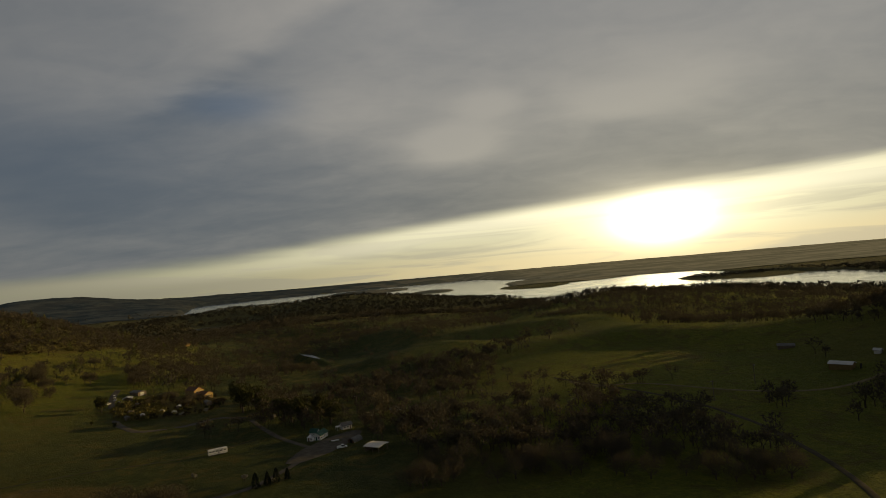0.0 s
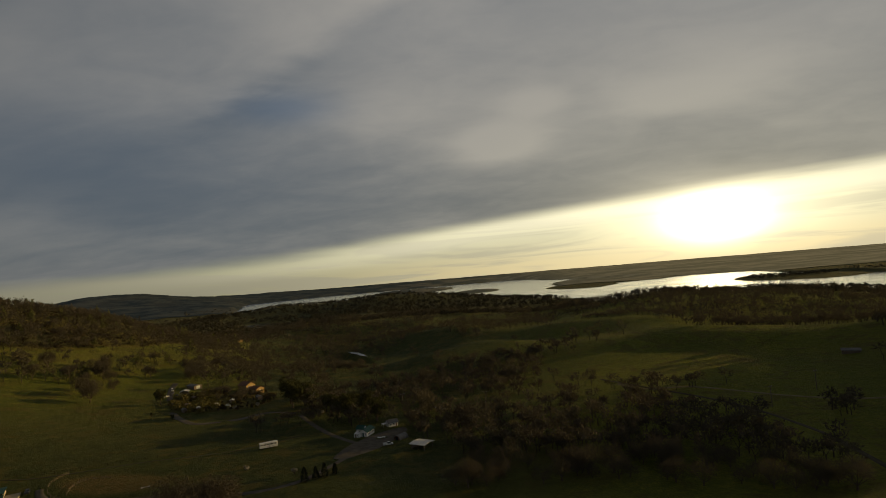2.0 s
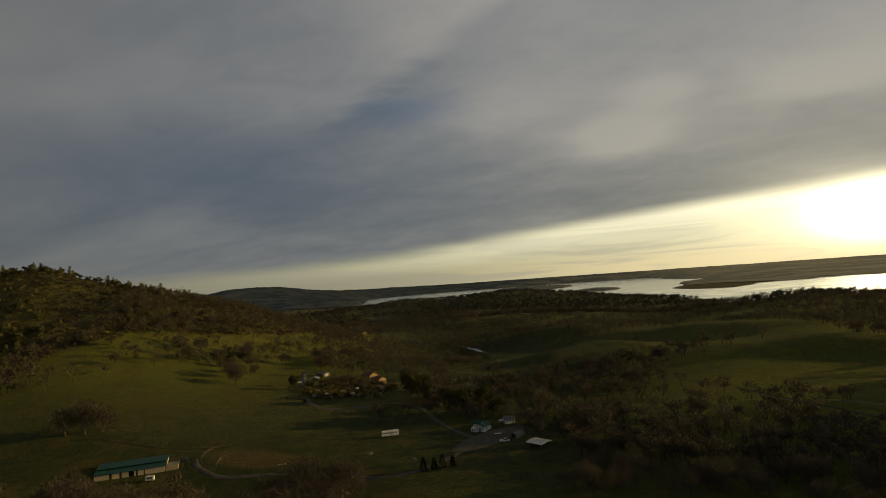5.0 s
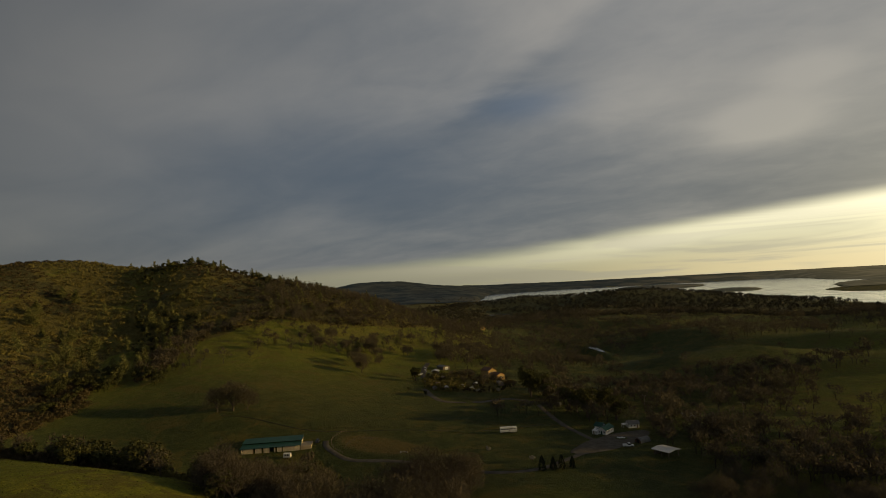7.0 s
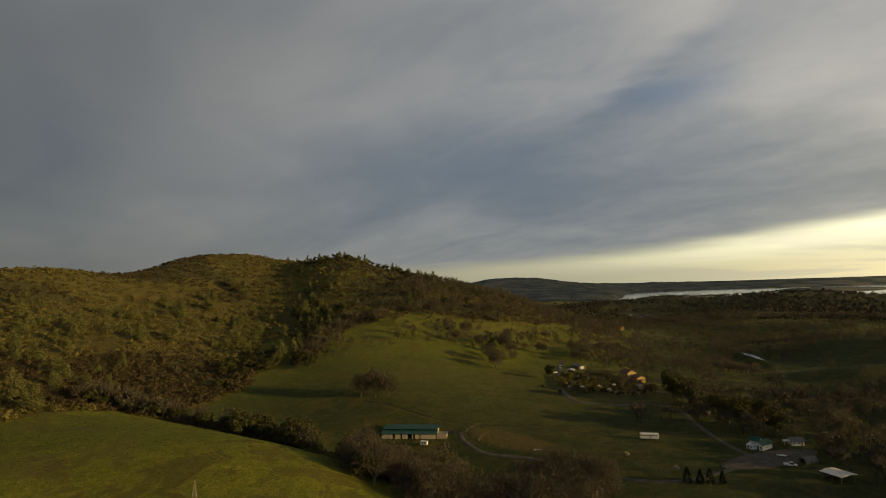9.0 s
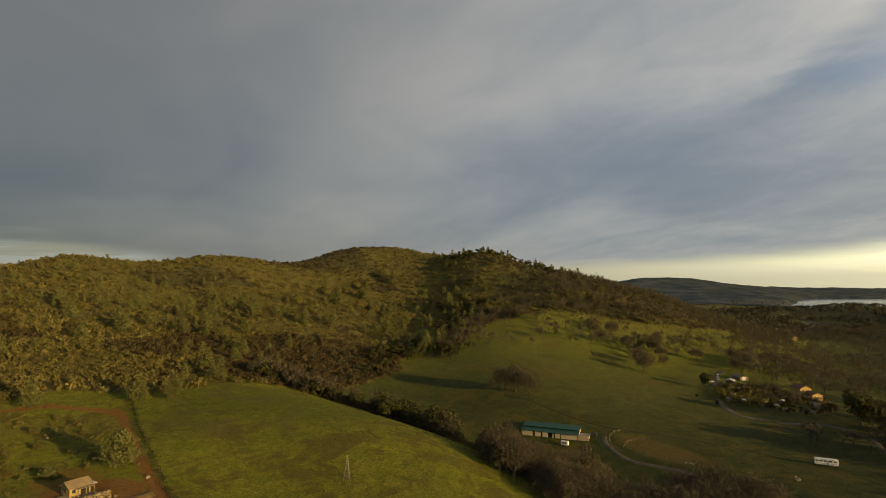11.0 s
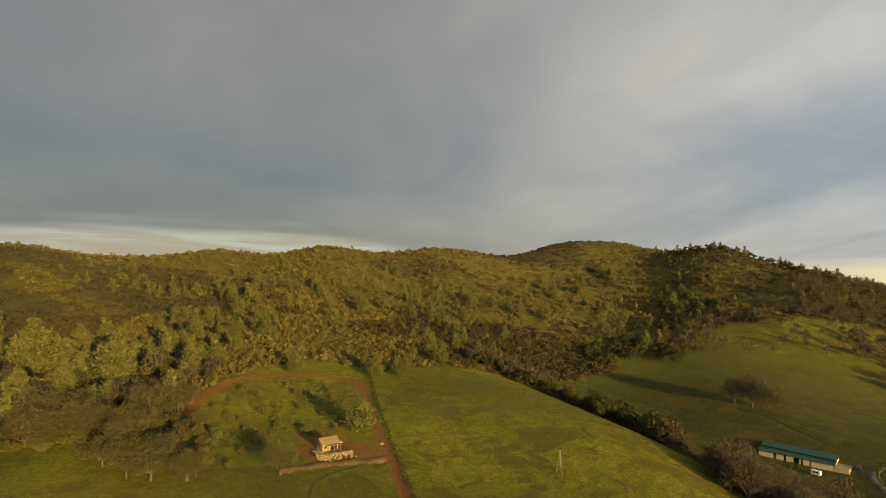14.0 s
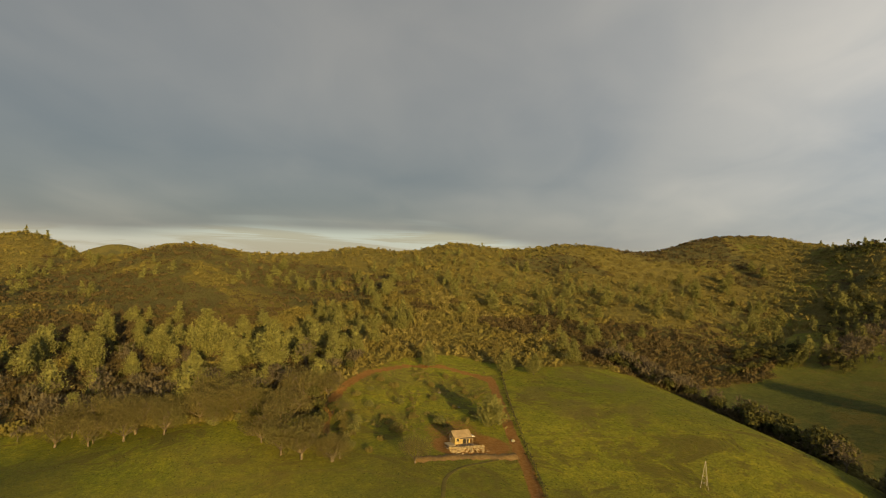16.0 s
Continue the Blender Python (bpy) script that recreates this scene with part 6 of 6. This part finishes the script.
# fences
def fence(name, label, pts, gap, post_h, mat, rails, rail_r=0.03, post_r=0.07):
    root = tagged(new(name), label, "fence")
    p = curve_points(pts, gap)
    bm = bmesh.new()
    rod(bm, (0, 0, -0.4), (0, 0, post_h), post_r, 6)
    me = bpy.data.meshes.new("post")
    bm.to_mesh(me)
    bm.free()
    me.materials.append(mat)
    rng = random.Random(len(pts))
    tops = []
    for q in p:
        z = float(height(*q))
        ob = part("post", me, root)
        ob.matrix_basis = pose(q[0], q[1], z, rng.uniform(-3, 3), rng.uniform(-3, 3), rng.uniform(0, 90))
        tops.append(Vector((q[0], q[1], z)))
    for r in rails:
        piece("rail", root, mat, lambda bm: [rod(bm, a + Vector((0, 0, r)), b + Vector((0, 0, r)), rail_r, 4) for a, b in zip(tops[:-1], tops[1:])])
    return root


fence("field_fence", "dark post and wire fence between field and lane", FIELD_FENCE, 2.4, 1.35, DARK_TIMBER, (0.45, 0.85, 1.2), 0.015, 0.055)
fence("arena_rail", "pale curved rail round the end of the riding arena", [(-171, 212), (-172, 206), (-170, 200), (-165, 195.5), (-158, 193)], 2.4, 1.2, TIMBER, (0.6, 1.1), 0.05, 0.06)
fence("arena_fence", "low timber pen inside the riding arena", [(-160, 197), (-162, 203), (-160, 208), (-152, 210)], 2.4, 1.1, TIMBER, (0.5, 1.0), 0.05, 0.07)
fence("pasture_fence", "wire fence along the foot of the stable pasture", [(-232, 206), (-205, 206), (-180, 210), (-150, 229), (-118, 243), (-98, 262)], 4.0, 1.25, DARK_TIMBER, (0.5, 1.1), 0.02, 0.06)
jump = tagged(new("jump_pole"), "white striped jump pole lying on low stands", "jump")
piece("pole", jump, WHITE, lambda bm: rod(bm, (-1.8, 0, 0.6), (1.8, 0, 0.6), 0.12, 8))
for s in (-1, 1):
    piece("stand", jump, WHITE, lambda bm: slab(bm, s * 1.9, 0, 0.45, 0.3, 0.5, 1.0))
set_down(jump, -133, 202, 20, None, 0.7)


def utility_pole(x, y, turn):
    root = tagged(new("utility_pole"), "weathered timber utility pole with one crossarm", "utility pole", "utility poles")
    piece("pole", root, TIMBER, lambda bm: rod(bm, (0, 0, -0.8), (0, 0, 9.5), 0.17, 8, 0.11))
    arm = piece("crossarm", root, TIMBER, lambda bm: slab(bm, 0, 0, 9.0, 2.2, 0.12, 0.14))
    for s in (-0.95, 0.0, 0.95):
        piece("insulator", arm, WHITE, lambda bm: rod(bm, (s, 0, 9.05), (s, 0, 9.3), 0.06, 6))
    set_down(root, x, y, turn)


for ux, uy in ((-103, 312), (-52, 300), (-8, 292), (118, 262), (150, 286)):
    utility_pole(ux, uy, 20)


def build_pond():
    verts, n = [(0, 0, 0)], 40
    for i in range(n):
        a = 2 * math.pi * i / n
        r = 1 + 0.16 * math.sin(3 * a + 1) + 0.1 * math.sin(7 * a)
        verts.append((math.cos(a) * 3.0 * r, math.sin(a) * 24 * r, 0))
    faces = [(0, i, i % n + 1) for i in range(1, n + 1)]
    ob = new("water_pond", mesh_from("water_pond", verts, faces, WATER))
    ob.matrix_basis = pose(-138, 556, POND_Z, 0, 0, 32)
    tagged(ob, "narrow stock pond reflecting the sky among oaks", "pond", kind="structure")


build_pond()


# single trees
def single_trees():
    rng = np.random.default_rng(77)

    def thing(name, shape, mat, label, x, y, turn=0.0, group=""):
        ob = tree_model(name, shape[0], shape[1], mat, label, "tree", group)
        set_down(ob, x, y, turn)
    thing("pine_tree", pine_shape(rng, 10.5, 5.2, 2.6), PINE_LEAF, "broad grey-green pine beside the red lane", -187, 14)
    thing("oak_tree", oak_shape(rng, 8.5, 4.6, 2.0), OLIVE_TWIG, "bare grey oak below the cabin terrace", -153, -8.5)
    thing("oak_tree", oak_shape(rng, 11, 5.4, 2.2), OLIVE_TWIG, "tall bare oak at the edge of the low field", -154, -45)
    thing("oak_tree", oak_shape(rng, 9.5, 4.8, 2.0), OLIVE_TWIG, "bare oak at the edge of the low field", -160, -40)
    for x, y, t, w in ((-239, 206, 16.6, 8.5), (-233, 210, 12.8, 6.1), (-246, 202, 14.1, 6.8), (-253, 329, 15.4, 7.3), (-277, 377, 12.8, 6.3), (-262, 366, 10.2, 5.4), (-285, 392, 11.5, 5.6), (-250, 392, 10.2, 5.1), (-225, 402, 10.2, 5.1), (-238, 420, 11.5, 5.6), (-300, 345, 11.5, 5.9), (-312, 372, 12.8, 6.3), (-218, 388, 9, 4.6), (-240, 317, 14.1, 6.8), (-273, 374, 11.5, 5.6), (-250, 352, 7.7, 3.9), (-262, 340, 9, 4.4), (-288, 362, 10.2, 5.1)):
        thing("oak_tree", oak_shape(rng, t, w, 2.0), OAK_TWIG, "lone bare oak casting a long shadow on pasture", x, y)
    for x, y, s in ((-200, 322, 1.25), (-175, 292, 0.4), (-207, 330, 1.0), (-190, 297, 0.3), (-118, 316, 2.3), (-112, 322, 2.1), (-123, 327, 2.3), (-105, 310, 1.5), (-76, 280, 2.2), (-70, 288, 2.0), (-84, 290, 1.8), (-62, 280, 1.9), (-90, 298, 1.7)):
        thing("live_oak", live_shape(rng, 7.5 * s, 3.0 * s, 1.6 + 0.5 * s), LIVE_LEAF, "dark evergreen oak at the hamlet lane", x, y)
    for x, y, t in ((-71, 197, 5.2), (-67.5, 199, 4.6), (-65, 201, 5.0), (-62, 204, 3.8)):
        pts, wood = [], limb((0, 0, -0.4), (0, 0, t * 0.9), 0.12, 0.03, 5)
        h = rng.uniform(0.05, 1, 700)
        a = rng.uniform(0, 6.283, 700)
        r = (1 - h) ** 0.55 * t * 0.33 * rng.uniform(0.5, 1.05, 700)
        c = np.stack([np.cos(a) * r, np.sin(a) * r, h * t], 1)
        leaves = leaf_tris(c, 0.42, rng, 0.6, np.stack([np.cos(a), np.sin(a), a * 0 + 0.9], 1), 0.2)
        thing("cypress", (wood, leaves), CYPRESS_LEAF, "small dark conical cypress by the drive", x, y, 0, "cypresses by the drive")
    for x, y, s in ((-100, 214, 0.4), (-78, 206, 0.42), (-66, 201, 0.35), (-140, 320, 0.55), (-150, 312, 0.5), (-96, 300, 0.5)):
        thing("blossom_tree", live_shape(rng, 5.0 * s, 3.2 * s, 1.0), BLOSSOM, "small fruit tree in white blossom on grass", x, y, 0, "blossom trees")
    # garden shrubs and trees of the hamlet
    for i in range(150):
        a, r = rng.uniform(0, 6.283), math.sqrt(rng.uniform(0, 1))
        x, y = -166 + math.cos(a) * r * 30, 333 + math.sin(a) * r * 27
        if near_line(np.array(x), np.array(y), [(-215, 359), (-180, 302), (-157, 284), (-128, 305)]) < 5 or math.hypot(x + 165, y - 361) < 9:
            continue
        if i % 3 or y < 334:
            thing("live_oak", live_shape(rng, rng.uniform(1.0, 2.4) + (y > 332) * 1.2, rng.uniform(0.9, 1.9), 0.5), (LIVE_LEAF, DARK_SCRUB, DARK_SCRUB)[i % 3], "rounded garden shrub in the hamlet", x, y, 0, "garden shrubs")
        else:
            thing("oak_tree", oak_shape(rng, rng.uniform(3.5, 6.5), 2.6, 1.0), OAK_TWIG, "bare garden tree in the hamlet", x, y, 0, "garden trees")
    # brush that hides the feet of the oaks along the low field
    hem = ((-178, -114), (-175, -97), (-174, -80), (-171, -63), (-162, -53), (-158, -42), (-164, -30), (-180, -33))
    for (x0, y0), (x1, y1) in zip(hem[:-1], hem[1:]):
        for j in range(7):
            u, s = (j + rng.uniform(0, 1)) / 7, rng.uniform(0.5, 1.25)
            sh = np.concatenate([bush_shape(rng, 2.8 * s, 2.0 * s, 7, 50, 40, 0.2), bush_shape(rng, 2.2 * s, 1.6 * s, 5, 40, 40, 0.2) + np.array([1.5 * s, 0.9 * s, 0])])
            thing("shrub", (limb((0, 0, -0.3), (0, 0, 1.1 * s), 0.08, 0.03, 4), sh), (SCRUB_LEAF, OLIVE_TWIG, PINE_LEAF)[j % 3],
                  "low olive shrub at the feet of oaks", x0 + u * (x1 - x0) - rng.uniform(0, 9), y0 + u * (y1 - y0) + rng.uniform(-2, 2), 0, "shrubs along the low field")
    # brush in the enclosure round the cabin
    for x, y, s in ((-183, -30, 1.0), (-178, -16, 1.0), (-199, -28, 0.8), (-187, -3, 0.9), (-192, -12, 0.6), (-176, -33, 0.6), (-205, -18, 0.7), (-170, -20, 0.5), (-212, -6, 0.6), (-163, -28, 0.7), (-160, -22, 0.5), (-196, -36, 0.8), (-222, -22, 0.9), (-230, -8, 0.7), (-240, -12, 0.5), (-236, 4, 0.6), (-224, 6, 0.5), (-215, -30, 0.6), (-204, 2, 0.4), (-246, -2, 0.6), (-208, -34, 0.7), (-190, -22, 0.4), (-228, -28, 0.8), (-218, 10, 0.4), (-198, 8, 0.5), (-210, -14, 0.35), (-184, -20, 0.35)):
        sh = np.concatenate([bush_shape(rng, 3.0 * s, 2.4 * s, 7, 60, 40, 0.2), bush_shape(rng, 2.4 * s, 1.9 * s, 5, 50, 40, 0.2) + np.array([1.4 * s, 0.8 * s, 0])])
        thing("shrub", (limb((0, 0, -0.3), (0, 0, 1.2 * s), 0.08, 0.03, 4), sh), (SCRUB_LEAF, PINE_LEAF)[int(x) % 2], "rounded olive shrub on the grassy slope", x, y, 0, "shrubs by the cabin")


single_trees()


def boulders():
    rng = random.Random(12)
    kinds = [stone_mesh(40 + i, BOULDER, 1.0) for i in range(5)]
    spots = [(-116.3, 615, 1.6), (-115.4, 612, 1.2), (-114.2, 618, 1.9), (-113.5, 616, 1.4), (-112.8, 622, 1.3), (-117.4, 618, 1.1), (-116.9, 600, 0.9), (-113.9, 600, 1.2),
             (-101, 240, 0.9), (-104, 232, 1.1), (-102.5, 236, 0.7), (-95, 300, 1.3), (-99, 330, 1.5), (-89, 205, 0.5), (-87.5, 198, 0.6), (-91, 222, 0.5), (-109, 176, 0.7), (-83.5, 176, 0.7)]
    for i, (az, d, s) in enumerate(spots):
        x, y = d * math.sin(radians(az)), d * math.cos(radians(az))
        ob = tagged(new("boulder", kinds[i % 5]), "pale lichen-covered boulder half sunk in the slope", "boulder", "boulders on the slope")
        ob.matrix_basis = pose(x, y, float(height(x, y)) + 0.2, 0, 0, rng.uniform(0, 360)) @ Matrix.Diagonal((s * 1.3, s, s, 1))


boulders()


# a far town on the shore: pale house fronts
def far_houses():
    rng = random.Random(8)
    for i in range(14):
        az, d = rng.uniform(-36, -22), rng.uniform(2300, 3700)
        x, y = d * math.sin(radians(az)), d * math.cos(radians(az))
        w = rng.uniform(7, 10)
        cottage("far_house", "tiny pale house on the far shore", x, y, rng.uniform(0, 180), w, w * 1.3, 4.0, 2.0, CREAM, GREY_METAL,
                [(w / 2, 0, 2.5, 2.0, 2.0, 0)], ribs=False, group="houses on the far shore")


far_houses()


# dead branches on the low field
def dead_branches():
    rng = random.Random(3)
    for bx, by, turn in ((-118, -82, 30), (-121, -78, 100), (-114, -86, 60)):
        root = tagged(new("fallen_branch"), "grey fallen branch lying in the grass", "branch", "fallen branches")
        piece("limb", root, TIMBER, lambda bm: [rod(bm, (0, 0, 0.2), (5.5, 0.8, 0.4), 0.16, 5, 0.05), rod(bm, (2, 0.3, 0.25), (4.2, 2.2, 0.9), 0.09, 5, 0.02), rod(bm, (3, 0.4, 0.3), (5.0, -1.4, 0.7), 0.08, 5, 0.02)])
        set_down(root, bx, by, turn)


dead_branches()


# weeds along the field fence, and tufts in the pastures
def weeds():
    rng = np.random.default_rng(91)
    line = curve_points(FIELD_FENCE, 1.1)
    x, y = line[:, 0] + rng.normal(0, 0.35, len(line)), line[:, 1] + rng.normal(0, 0.35, len(line))
    shapes = [bush_shape(rng, 0.9, 0.8, 1, 8) * 0.75 for i in range(4)]
    tagged(new("weeds", tri_mesh("weeds", scatter(shapes, lift(x, y, 0.05), rng, 0.6, 1.3), LIVE_LEAF)), "dark weeds grown along the pasture fences", "weeds", kind="stuff")
    x, y = sample(12000, -140, -40, 118, 300, rng, 0.3)
    az, d = polar(x, y)
    b, dry, dirt, dim_green = zones(x, y)
    keep = (b < 0.4) & (dirt < 0.4) & (d < scrub_edge(az) + 4) & (dim_green < 0.3)
    x, y = x[keep], y[keep]
    shapes = [leaf_tris(rand_dirs(5, rng) * np.array([0.5, 0.5, 0.1]) + np.array([0, 0, 0.16]), 0.5, rng, 0.5, np.tile((0, 0, 1.0), (5, 1)), 0.6) for i in range(6)]
    tagged(new("grass_tufts", tri_mesh("grass_tufts", scatter(shapes, lift(x, y, 0.02), rng, 0.25, 0.7), TUFT)), "rough tufts of green winter grass in the pasture", "grass", kind="stuff")


TUFT = mat_leaf("tuft_blades", (0.042, 0.052, 0.010), (0.070, 0.078, 0.013), (0.058, 0.062, 0.012))
weeds()
